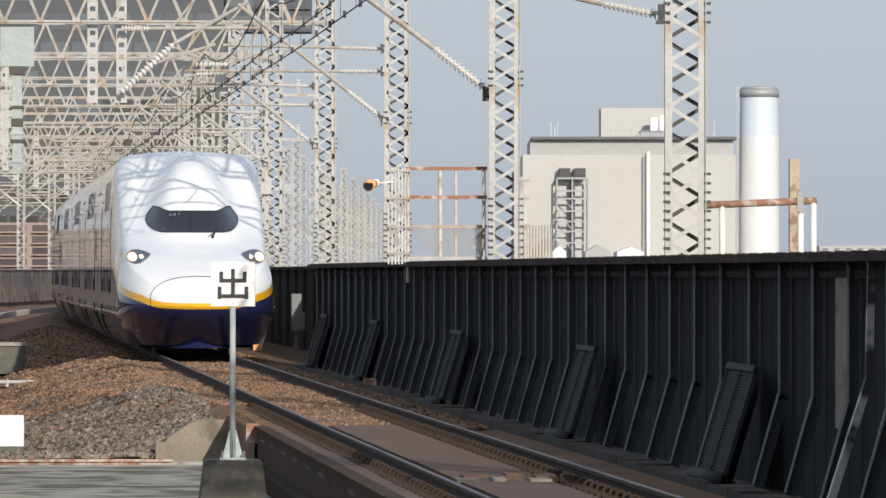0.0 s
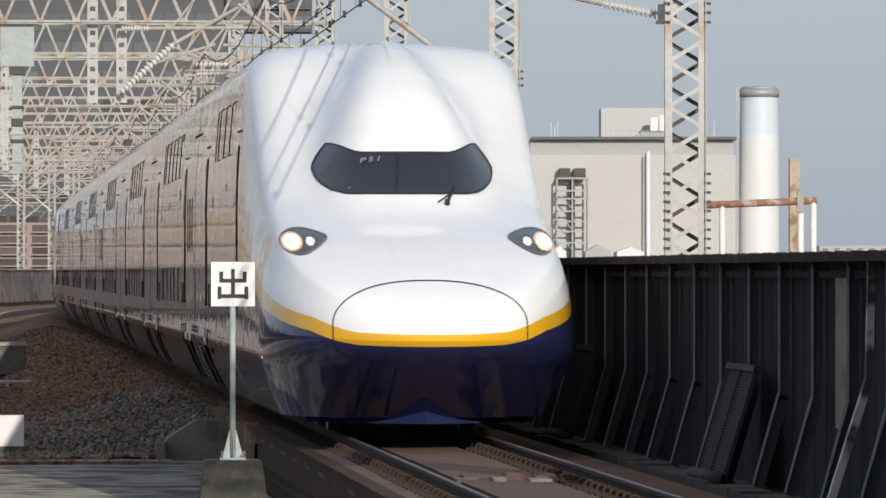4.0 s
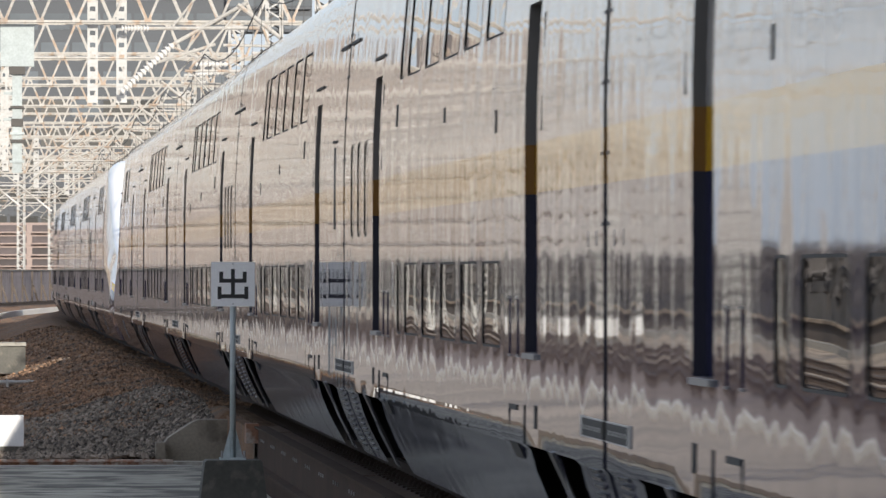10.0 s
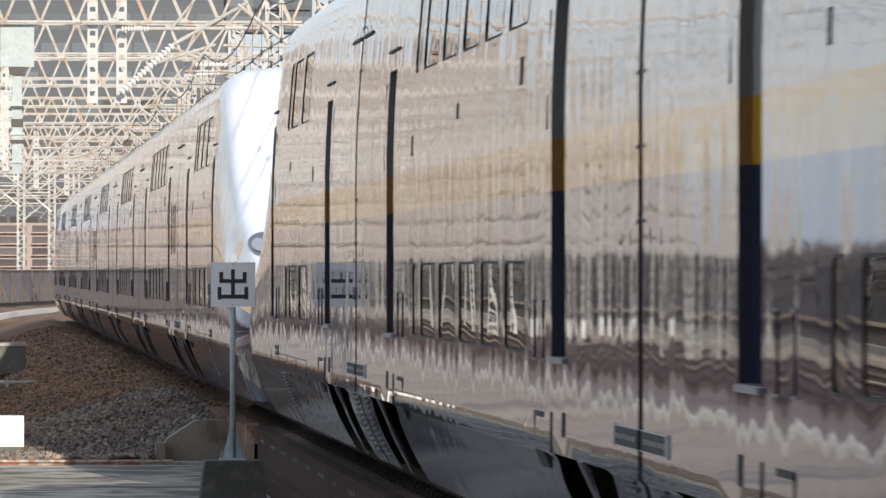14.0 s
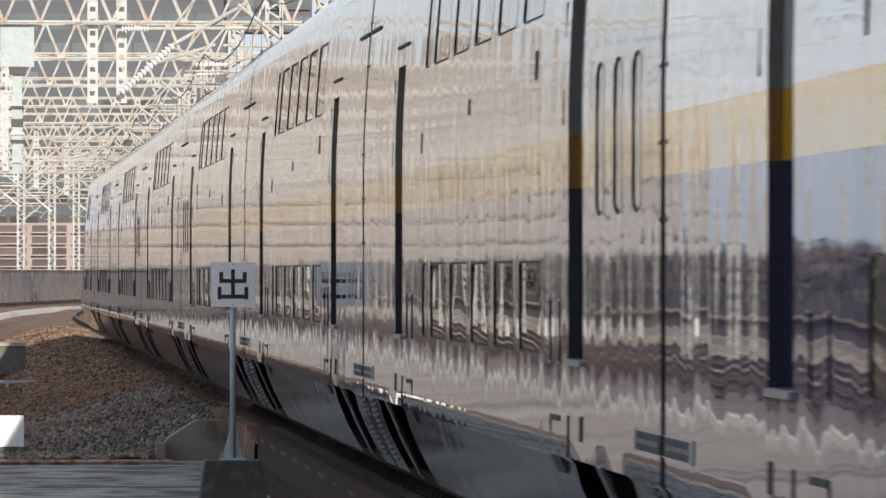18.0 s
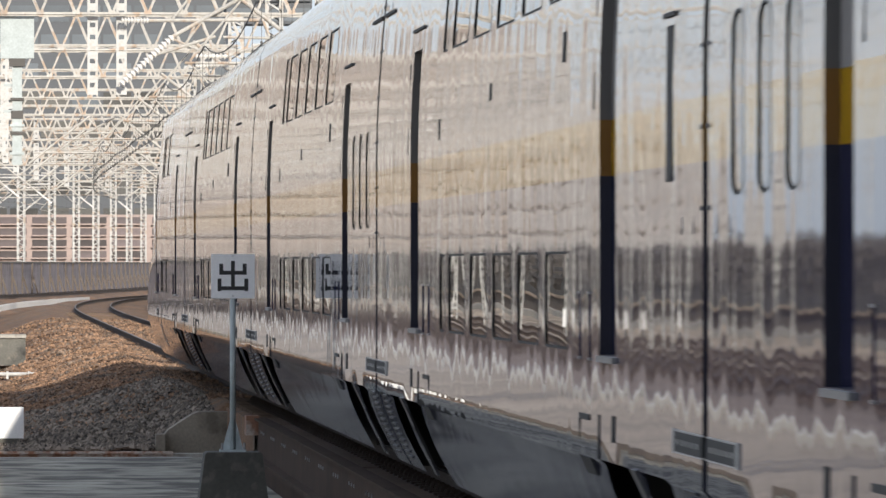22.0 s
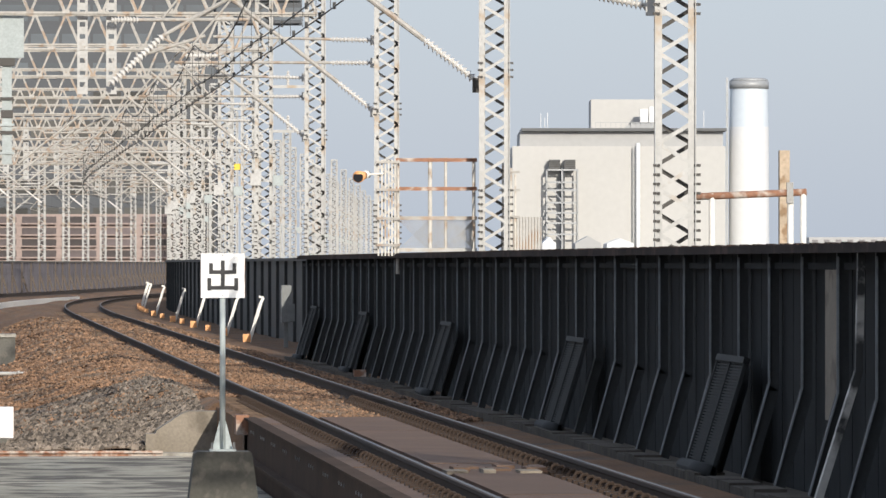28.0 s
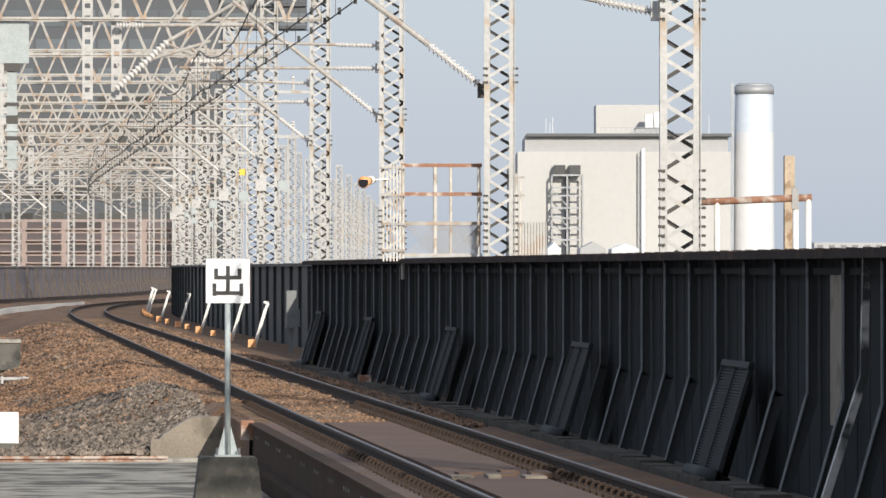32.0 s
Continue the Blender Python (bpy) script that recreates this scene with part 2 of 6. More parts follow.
M["porcelain"] = plain("white_porcelain", (0.62, 0.6, 0.57), 0.25)
M["wire"] = plain("dark_wire", (0.04, 0.04, 0.04), 0.6)
M["cream_wall"] = material("cream_wall", (0.52, 0.51, 0.49), 0.85, 0, 0.06, 3, 0.15)
M["grey_wall"] = material("grey_cornice", (0.42, 0.42, 0.42), 0.8, 0, 0.08, 3, 0.2)
M["chimney"] = material("chimney_paint", (0.72, 0.73, 0.74), 0.45, 0, 0.05, 3, 0.2)
M["brick_far"] = material("pink_brick", (0.36, 0.285, 0.26), 0.85, 0, 0.15, 3, 0.1)
M["tower"] = material("tower_cladding", (0.07, 0.077, 0.088), 0.5, 0, 0.1, 3, 0.1)
M["far_glass"] = plain("far_window", (0.03, 0.035, 0.045), 0.15)
M["taupe_wall"] = material("taupe_wall", (0.29, 0.245, 0.22), 0.85, 0, 0.15, 3, 0.1)
M["terrace_grey"] = material("sky_toned_wall", (0.32, 0.295, 0.285), 0.85, 0, 0.08, 3, 0.1)
M["terrace_pane"] = plain("pale_terrace_window", (0.21, 0.2, 0.205), 0.6)
M["shaded_pane"] = plain("curtained_window", (0.14, 0.115, 0.105), 0.6)
M["shaded_glass"] = material("balcony_glass", (0.10, 0.08, 0.082), 0.4, 0, 0.3, 0.8, 0.2, rand=0.7)
M["orange"] = material("orange_plastic", (0.85, 0.42, 0.18), 0.6, 0, 0.15, 20, 3)
M["white_post"] = material("white_post", (0.78, 0.76, 0.71), 0.6, 0, 0.15, 20, 3)
M["cage"] = material("rust_streaked_white", (0.60, 0.57, 0.52), 0.7, 0, 0.2, 12, 1.5, second=(0.40, 0.29, 0.21), patch=0.3)
M["ground"] = material("town_ground", (0.16, 0.155, 0.14), 0.95, 0, 0.4, 0.2, 0.02)
M["left_wall"] = material("far_barrier_wall", (0.18, 0.158, 0.165), 0.85, 0, 0.3, 8, 0.4, second=(0.125, 0.108, 0.11), patch=0.3)
M["yard_wall"] = material("dark_yard_wall", (0.135, 0.122, 0.112), 0.9, 0, 0.4, 3, 0.4, second=(0.09, 0.085, 0.072), patch=0.4)
M["yard_rust"] = material("yard_rail_rust", (0.15, 0.105, 0.078), 0.9, 0, 0.3, 6, 0.5)
M["yard_path"] = material("pale_path_concrete", (0.35, 0.29, 0.235), 0.9, 0, 0.3, 3, 0.15, second=(0.27, 0.225, 0.185), patch=0.35)
M["left_rib"] = material("far_barrier_rib", (0.11, 0.088, 0.073), 0.8, 0, 0.3, 8, 0.6)
M["tan_wall"] = material("tan_wall", (0.31, 0.26, 0.23), 0.85, 0, 0.15, 3, 0.1)
M["tower_glass"] = material("tower_glass", (0.09, 0.105, 0.12), 0.5, 0, 0.2, 0.6, 0.15, rand=0.3)
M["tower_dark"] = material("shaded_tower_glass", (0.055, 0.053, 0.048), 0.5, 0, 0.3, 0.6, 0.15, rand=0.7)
M["foot_concrete"] = material("dark_foot_concrete", (0.075, 0.072, 0.062), 0.9, 0, 0.3, 25, 3, bump=0.004, second=(0.11, 0.10, 0.085), patch=0.3)
M["pale_gravel"] = material("pale_gravel", (0.40, 0.31, 0.225), 0.9, 0, 0.35, 3, 0.12, second=(0.22, 0.17, 0.125), patch=0.4)
M["dark_bed"] = material("dark_track_bed", (0.20, 0.15, 0.125), 0.9, 0, 0.4, 8, 0.6)
M["bolt"] = plain("dark_bolt_and_shade", (0.06, 0.055, 0.05), 0.6)
M["dark_trim"] = material("dark_grey_trim", (0.12, 0.125, 0.13), 0.6, 0, 0.15, 6, 0.5)
M["yellow"] = plain("yellow_paint", (0.8, 0.55, 0.05), 0.5)
M["cabinet_grey"] = material("cabinet_paint", (0.19, 0.2, 0.2), 0.5, 0.1, 0.2, 8, 1.0)
M["grey_box"] = material("grey_box_paint", (0.36, 0.37, 0.38), 0.5, 0.2, 0.15, 8, 1.0)
M["chimney_blue"] = material("pale_blue_paint", (0.62, 0.68, 0.74), 0.45, 0, 0.05, 3, 0.2)
M["wood"] = material("weathered_wood", (0.48, 0.38, 0.28), 0.85, 0, 0.3, 20, 3, second=(0.3, 0.2, 0.12), patch=0.3)
M["mottled_slab"] = material("mottled_slab", (0.34, 0.32, 0.265), 0.85, 0, 0.45, 5, 0.45, bump=0.004, spec=0.15, second=(0.13, 0.12, 0.105), patch=0.5)
M["trees"] = material("far_foliage", (0.11, 0.1, 0.096), 0.9, 0, 0.5, 1.5, 0.3)


# ------------------------------------------------------------------ the line of the track
CURVE_AT, CURVE_GROW, CURVE_FULL = 235.0, 6.2e-6, 180.0
_s = np.arange(-700.0, 1500.0, 0.5)
_l = np.clip(_s - CURVE_AT, 0, None)
_h = np.where(_l < CURVE_FULL, CURVE_GROW * _l ** 2 / 2, CURVE_GROW * CURVE_FULL ** 2 / 2 - np.clip(_l - CURVE_FULL, 0, 140) / 4000)
_x = np.concatenate([[0], np.cumsum(np.sin(_h[:-1]) * 0.5)])
_y = -700 + np.concatenate([[0], np.cumsum(np.cos(_h[:-1]) * 0.5)])


def along(s, o=0.0, z=0.0):
    """The point s metres down the line, o metres right of the camera's line."""
    h = float(np.interp(s, _s, _h))
    return Vector((float(np.interp(s, _s, _x)) + o * math.cos(h), float(np.interp(s, _s, _y)) - o * math.sin(h), z))


def heading(s):
    return float(np.interp(s, _s, _h))


def place(s, o=0.0, z=0.0, turn=0.0):
    p = along(s, o, z)
    return pose(p.x, p.y, p.z, 0, 0, turn - math.degrees(heading(s)))


TRACK = 4.82


# ------------------------------------------------------------------ mesh tools
def mesh_of(name, verts, faces, mats, smooth=False, index=None):
    me = bpy.data.meshes.new(name)
    me.from_pydata([tuple(v) for v in verts], [], faces)
    for m in (mats if isinstance(mats, (list, tuple)) else [mats]):
        me.materials.append(m)
    if index is not None:
        me.polygons.foreach_set("material_index", index)
    if smooth:
        me.polygons.foreach_set("use_smooth", [True] * len(me.polygons))
    me.update()
    return me


class Bits:
    """Collects boxes, bars and rods into one mesh."""

    def __init__(self):
        self.v, self.f, self.i, self.k = [], [], [], 0

    def add(self, verts, faces):
        b = len(self.v)
        self.v += [tuple(p) for p in verts]
        self.f += [tuple(b + q for q in f) for f in faces]
        self.i += [self.k] * len(faces)

    def box(self, x0, x1, y0, y1, z0, z1):
        v = [(x, y, z) for z in (z0, z1) for y in (y0, y1) for x in (x0, x1)]
        self.add(v, [(0, 2, 3, 1), (4, 5, 7, 6), (0, 1, 5, 4), (2, 6, 7, 3), (0, 4, 6, 2), (1, 3, 7, 5)])
        return self

    def bar(self, a, b, w, d=None, up=(0, 0, 1)):
        a, b = Vector(a), Vector(b)
        d = w if d is None else d
        t = (b - a).normalized()
        upv = Vector(up)
        if abs(t.dot(upv)) > 0.95:
            upv = Vector((0, 1, 0))
        n1 = t.cross(upv).normalized()
        n2 = n1.cross(t)
        v = [e + n1 * sx * w / 2 + n2 * sy * d / 2 for e in (a, b) for sx, sy in ((-1, -1), (1, -1), (1, 1), (-1, 1))]
        self.add(v, [(0, 1, 2, 3), (7, 6, 5, 4), (0, 4, 5, 1), (1, 5, 6, 2), (2, 6, 7, 3), (3, 7, 4, 0)])
        return self

    def rod(self, a, b, r, n=8, r2=None, caps=True):
        a, b = Vector(a), Vector(b)
        r2 = r if r2 is None else r2
        t = (b - a).normalized()
        n1 = t.orthogonal().normalized()
        n2 = t.cross(n1)
        ring = [n1 * math.cos(2 * math.pi * k / n) + n2 * math.sin(2 * math.pi * k / n) for k in range(n)]
        v = [a + q * r for q in ring] + [b + q * r2 for q in ring]
        f = [(k, (k + 1) % n, n + (k + 1) % n, n + k) for k in range(n)]
        if caps:
            f += [tuple(range(n))[::-1], tuple(range(n, 2 * n))]
        self.add(v, f)
        return self

    def prism(self, outline, y0, y1):
        """An outline in x, z drawn from y0 to y1."""
        n = len(outline)
        v = [(x, y0, z) for x, z in outline] + [(x, y1, z) for x, z in outline]
        self.add(v, [tuple(range(n)), tuple(range(2 * n - 1, n - 1, -1))] + [(k, n + k, n + (k + 1) % n, (k + 1) % n) for k in range(n)])
        return self

    def mesh(self, name, mats, smooth=False):
        return mesh_of(name, self.v, self.f, mats, smooth, self.i)


def thing(name, label, category, data=None, group="", kind="", at=None):
    ob = new(name, data)
    tagged(ob, label, category, group, kind)
    if at is not None:
        ob.matrix_basis = at
    return ob


def part(name, data, parent, at=None, label=""):
    ob = new(name, data)
    ob.parent = parent
    if at is not None:
        ob.matrix_basis = at
    if label:
        tagged(ob, label)
    return ob


def sweep(name, outline, s0, s1, step, mats, closed=True, smooth=False, index=None, wobble=0.0):
    """An outline of (offset, z) drawn along the line."""
    n = len(outline)
    ss = np.arange(s0, s1 + 1e-6, step)
    v, f, mi = [], [], []
    for s in ss:
        for o, z in outline:
            dz = wobble * (noise.noise(Vector((o * 0.7, s * 0.35, 3.1))) + 0.5 * noise.noise(Vector((o * 2.1, s * 1.3, 7.7)))) if wobble else 0
            v.append(along(float(s), o, z + dz))
    m = n if closed else n - 1
    for k in range(len(ss) - 1):
        for j in range(m):
            a, b = k * n + j, k * n + (j + 1) % n
            f.append((a, b, b + n, a + n))
            mi.append(index[j] if index else 0)
    return mesh_of(name, v, f, mats, smooth, mi)


# ------------------------------------------------------------------ ground, viaduct, ballast, rails
RAIL = [(-0.065, -0.17), (-0.065, -0.155), (-0.012, -0.13), (-0.010, -0.05), (-0.036, -0.035), (-0.034, -0.006), (-0.02, 0.0),
        (0.02, 0.0), (0.034, -0.006), (0.036, -0.035), (0.010, -0.05), (0.012, -0.13), (0.065, -0.155), (0.065, -0.17)]


def bed_height(o):
    """The ballast's height across the line."""
    return float(np.interp(o, [-8.2, -7.0, -6.6, -6.3, -2.6, -1.8, -0.2, 0.77, 1.2, 1.63, 2.08, 3.0, 3.3, 3.7, 6.3, 6.6, 7.5],
                           [-0.4, -0.38, -0.36, -0.22, -0.22, -0.5, -0.74, -0.69, -0.57, -0.44, -0.28, -0.07, -0.12, -0.17, -0.17, -0.22, -0.24]))


def bed_at(o, s):
    """The bed's height with its front slope at the platform end."""
    z = bed_height(o)
    if o < -0.3 and s < 235:
        return -0.9
    if 2.5 < o < 3.62 and s < 99.8:
        return -1.2
    if o < 3.5 and s < 107 and o > -2:
        z -= (z + 0.76) * min(1.0, max(0.0, (107 - s) / 8.5)) * float(np.interp(o, [2.6, 3.5], [1.0, 0.3]))
    return z


def wobble_at(o, s, amount=0.05):
    return amount * float(np.interp(o, [2.6, 3.6], [1.8, 0.6])) * (noise.noise(Vector((o * 0.7, s * 0.35, 3.1))) + 0.5 * noise.noise(Vector((o * 2.1, s * 1.3, 7.7))))


def build_ground():
    ground = mesh_of("ground", [(-2400, -2400, -9), (2400, -2400, -9), (2400, 2400, -9), (-2400, 2400, -9)], [(0, 1, 2, 3)], M["ground"])
    thing("ground", "grey town ground far below the railway", "ground", ground, kind="structure")
    deck = sweep("viaduct", [(-9.6, -0.95), (-9.6, -1.9), (9.6, -1.9), (9.6, -0.95)], -300, 900, 5, M["dark_concrete"])
    thing("viaduct", "grey concrete railway viaduct deck under the ballast", "viaduct", deck, kind="structure")
    prof = [(float(o), bed_height(o)) for o in np.arange(-8.2, 8.9, 0.25)]
    v, f = [], []
    ss = [98.5 + 0.5 * k for k in range(275)] + [236 + 3 * k for k in range(220)]
    n = len(prof)
    for s in ss:
        v += [along(s, o, bed_at(o, s) + wobble_at(o, s)) for o, z in prof]
    f = [(k * n + j, k * n + j + 1, (k + 1) * n + j + 1, (k + 1) * n + j) for k in range(len(ss) - 1) for j in range(n - 1)]
    thing("ballast_bed", "brown rusty ballast bed heaped beside the rails", "ballast", mesh_of("ballast_bed", v, f, M["ballast"], True), kind="stuff")
    # the far side of the deck beside the camera
    near = sweep("ballast_bed", [(3.5, -0.9), (3.52, -0.2), (3.7, -0.18), (6.3, -0.18), (6.65, -0.24)], 89.5, 99.5, 0.5, M["ballast"], closed=False, wobble=0.02)
    thing("ballast_bed", "brown ballast between the rails at the bridge end", "ballast", near, kind="stuff")
    # the yard beside the line: a dark track bed, a pale gravel bank and its dark wall
    # never in direct view: strips and tones set to suit the train's reflections
    y0, y1 = -240.0, 2300.0

    def strip(name, label, cat, pts, mat):
        v = [(x, y, z) for y in (y0, y1) for x, z in pts]
        n = len(pts)
        thing(name, label, cat, mesh_of(name, v, [(k, k + 1, n + k + 1, n + k) for k in range(n - 1)], mat), kind="structure")
    strip("yard_bed", "dark bed of the yard tracks", "track bed", [(-11.0, -0.5), (-10.8, -0.2), (-3.6, -0.2), (-3.3, -0.9)], M["dark_bed"])
    strip("yard_bank", "pale sunlit gravel bank across the yard", "gravel bank", [(-17.75, -0.12), (-15.5, -0.18), (-12.5, -0.22), (-11.5, -0.3), (-10.9, -0.3)], M["pale_gravel"])
    # Path and its kerb are added to put pale bands into the flank's reflection.
    strip("yard_path", "unseen pale path added to lighten the train's lower reflection", "path", [(-3.35, -0.6), (-3.35, -0.17), (-0.35, -0.21), (-0.35, -0.8)], M["yard_path"])
    for x in (-10.4, -8.9, -7.6, -6.1):
        me = mesh_of("yard_rail", [(x + o, y, z) for y in (y0, y1) for o, z in RAIL], [(j, (j + 1) % 14, 14 + (j + 1) % 14, 14 + j) for j in range(14)],
                     [M["yard_rust"], M["rail_top"]], index=[0] * 6 + [1] + [0] * 7)
        thing("rail", "rusty yard rail with polished top", "rail", me, group="yard rails", kind="structure")
    for x0, x1, z in ((-9.95, -9.35, -0.15), (-8.5, -8.1, -0.08), (-7.15, -6.55, -0.15)):
        strip("yard_slab", "pale concrete strip between the yard rails", "slab", [(x0, -0.4), (x0, z), (x1, z), (x1, -0.4)], M["pale_gravel"])
    strip("yard_trough", "white concrete cable trough on the gravel bank", "cable trough", [(-15.3, -0.3), (-15.3, 0.02), (-14.95, 0.02), (-14.95, -0.3)], M["concrete"])
    strip("path_kerb", "unseen white kerb added for a bright line in the reflection", "kerb", [(-3.5, -0.3), (-3.5, -0.05), (-3.36, -0.05), (-3.36, -0.3)], M["white_post"])
    low = [(-17.2, 0.40), (-17.2, 0.5), (-17.5, 0.5)]
    strip("yard_coping", "pale concrete coping along the foot of the yard wall", "coping", low, M["pale_gravel"])
    strip("yard_plinth", "dark plinth under the pale coping", "plinth", [(-17.2, 0.40), (-17.35, 0.40), (-17.35, -0.4)], M["left_rib"])
    # a ragged dark row of trees over the yard wall
    rng = np.random.default_rng(11)
    n = 44000
    y = 2200 * rng.uniform(0.03, 1, n) ** 1.6
    top = 2.12 + 0.16 * np.sin(y * 0.31) * np.sin(y * 0.13 + 1) + 0.16 * np.sin(y * 0.071) + 0.1 * np.sin(y * 1.1 + 2)
    z = 0.9 + (top - 0.9) * rng.uniform(0, 1, n) ** 0.6
    c = np.stack([rng.uniform(-19.4, -17.5, n), y, z], -1)
    tri = rng.normal(0, 0.22, (n, 3, 3)) * np.array((1, 1.5, 1)) + c[:, None, :]
    trees = mesh_of("tree_row", tri.reshape(-1, 3).tolist(), np.arange(3 * n).reshape(-1, 3).tolist(), M["trees"])
    tagged(new("tree_row", trees), "ragged dark row of trees behind the yard wall", "trees", kind="stuff")
    strip("yard_wall", "dark wall along the yard", "wall", [(-17.75, -2.0), (-17.75, 1.95), (-18.0, 1.95), (-18.0, -2.0)], M["yard_wall"])


def scatter(name, label, count, o0, o1, s0, s1, r0, r1, mat, height):
    rng = np.random.default_rng(count)
    octa = np.array([(1, 0, 0), (-1, 0, 0), (0, 1, 0), (0, -1, 0), (0, 0, 1), (0, 0, -1)], float)
    tri = np.array([(0, 2, 4), (2, 1, 4), (1, 3, 4), (3, 0, 4), (2, 0, 5), (1, 2, 5), (3, 1, 5), (0, 3, 5)])
    o = rng.uniform(o0, o1, count)
    s = s0 + (s1 - s0) * rng.uniform(0, 1, count) ** 1.5
    z = np.array([height(a, b) for a, b in zip(o, s)])
    r = rng.uniform(r0, r1, (count, 1, 3)) * np.array((1, 1, 0.8))
    a = rng.uniform(0, 6.28, count)
    p = octa[None] * r * rng.uniform(0.7, 1.3, (count, 6, 1))
    x = p[:, :, 0] * np.cos(a)[:, None] - p[:, :, 1] * np.sin(a)[:, None]
    y = p[:, :, 0] * np.sin(a)[:, None] + p[:, :, 1] * np.cos(a)[:, None]
    tilt = rng.uniform(-0.6, 0.6, (count, 1))
    zz = p[:, :, 2] + y * tilt
    h = np.interp(s, _s, _h)
    cx = np.interp(s, _s, _x) + o * np.cos(h)
    cy = np.interp(s, _s, _y) - o * np.sin(h)
    v = np.stack([x + cx[:, None], y + cy[:, None], zz + z[:, None] + 0.012], -1).reshape(-1, 3)
    f = (tri[None] + 6 * np.arange(count)[:, None, None]).reshape(-1, 3)
    thing(name, label, "ballast", mesh_of(name, v.tolist(), f.tolist(), mat), kind="stuff")


def on_bed(o, s):
    return bed_at(o, s) + wobble_at(o, s)


def build_rails():
    for centre, s0 in ((TRACK, -260), (-4.3, 240)):
        for side in (-0.7525, 0.7525):
            me = sweep("rail", [(centre + side + o, z) for o, z in RAIL], s0, 720, 3, [M["rail_side"], M["rail_top"]],
                       index=[0] * 6 + [1] + [0] * 7)
            thing("rail", "rusty brown steel rail with polished top", "rail", me, group="rails", kind="structure")


build_ground()
build_rails()


# ------------------------------------------------------------------ train
CAR_LENGTH, JOINT = 25.0, 0.22
HALF = 1.69


def full_profile():
    """Half section of the car body from the skirt up over the roof: (half width, height)."""
    p = []
    for z in (0.22, 0.36, 0.5, 0.65, 0.77, 0.80, 0.92, 1.05, 1.32, 1.84, 2.05, 2.30, 2.6, 2.82, 3.0, 3.18, 3.28, 3.55, 3.84, 4.0):
        if z < 0.79:
            y = HALF - 0.025 - 0.25 * ((0.79 - z) / 0.57) ** 1.4
        elif z < 1.05:
            y = HALF + 0.003 * (1.05 - z) / 0.25
        elif z <= 2.6:
            y = HALF
        else:
            y = HALF - 0.095 * ((z - 2.6) / 1.4) ** 1.6
        p.append((y, z))
    for k in range(1, 7):
        a = math.pi / 2 * k / 6
        p.append((1.135 + 0.46 * math.cos(a), 4.0 + 0.41 * math.sin(a)))
    for y in (1.02, 0.9, 0.76, 0.6, 0.45, 0.3, 0.15, 0.0):
        p.append((y, 4.485 - 0.075 * (y / 1.135) ** 2))
    return p


PROFILE = full_profile()
FLANK = 20
SHOULDER = [(0, 1.06), (0.04, 1.13), (0.12, 1.22), (0.3, 1.36), (0.6, 1.50), (1, 1.65), (2, 1.92), (3, 2.13), (4, 2.30), (5, 2.48), (6, 2.68), (7, 2.96), (8, 3.28),
            (9, 3.62), (10, 3.98), (11, 4.31), (12, 4.485)]
DOME = [(0, 0), (4.2, 0.02), (5.0, 0.15), (5.6, 0.35), (6.3, 0.61), (7, 0.76), (8, 0.80), (9, 0.68), (10, 0.46), (11, 0.17), (12, 0)]


def table(rows, u):
    return float(np.interp(u, [r[0] for r in rows], [r[1] for r in rows]))


EXTRA = 0.65


def nose_point(u, y0, z0):
    """Where a point of the full section comes to lie u metres behind the tip: half width, how far back, height."""
    u_tip = u
    u = u / 0.78
    zt = 0.5 * table(SHOULDER, u) + 0.25 * (table(SHOULDER, max(0, u - 0.4 * min(1, u))) + table(SHOULDER, u + 0.4 * min(1, u)))
    w = max(0.0, 1 - (max(0.0, 3.1 - u_tip) / 3.1) ** 2.6) ** 0.46
    back = 0.0
    if z0 > 1.05:
        q = (z0 - 1.05) / (4.485 - 1.05)
        z = 1.05 + q * (zt - 1.05) if zt > 1.05 else 1.05 - q * (1.05 - zt)
        lean = np.interp(u, [0, 2, 5, 8, 11, 12], [0.16, 0.09, 0.06, 0.03, 0.0, 0])
        y = y0 * w * (1 - lean * q ** 1.6)
        z += table(DOME, u) * math.exp(-(y / float(np.interp(u, [7.0, 8.5, 10.0, 11.5], [0.82, 0.70, 0.46, 0.25]))) ** float(np.interp(u, [7, 9], [4, 2.6]))) * float(np.interp(q, [0.86, 0.95], [0, 1]))
    else:
        z = z0
        d = (1.05 - z0) / 0.83
        fade = max(0.0, 1 - u / 4.5)
        y = y0 * w * (1 - 0.10 * fade * d)
        back = 1.5 * fade * d ** 1.3
    return y, back, z


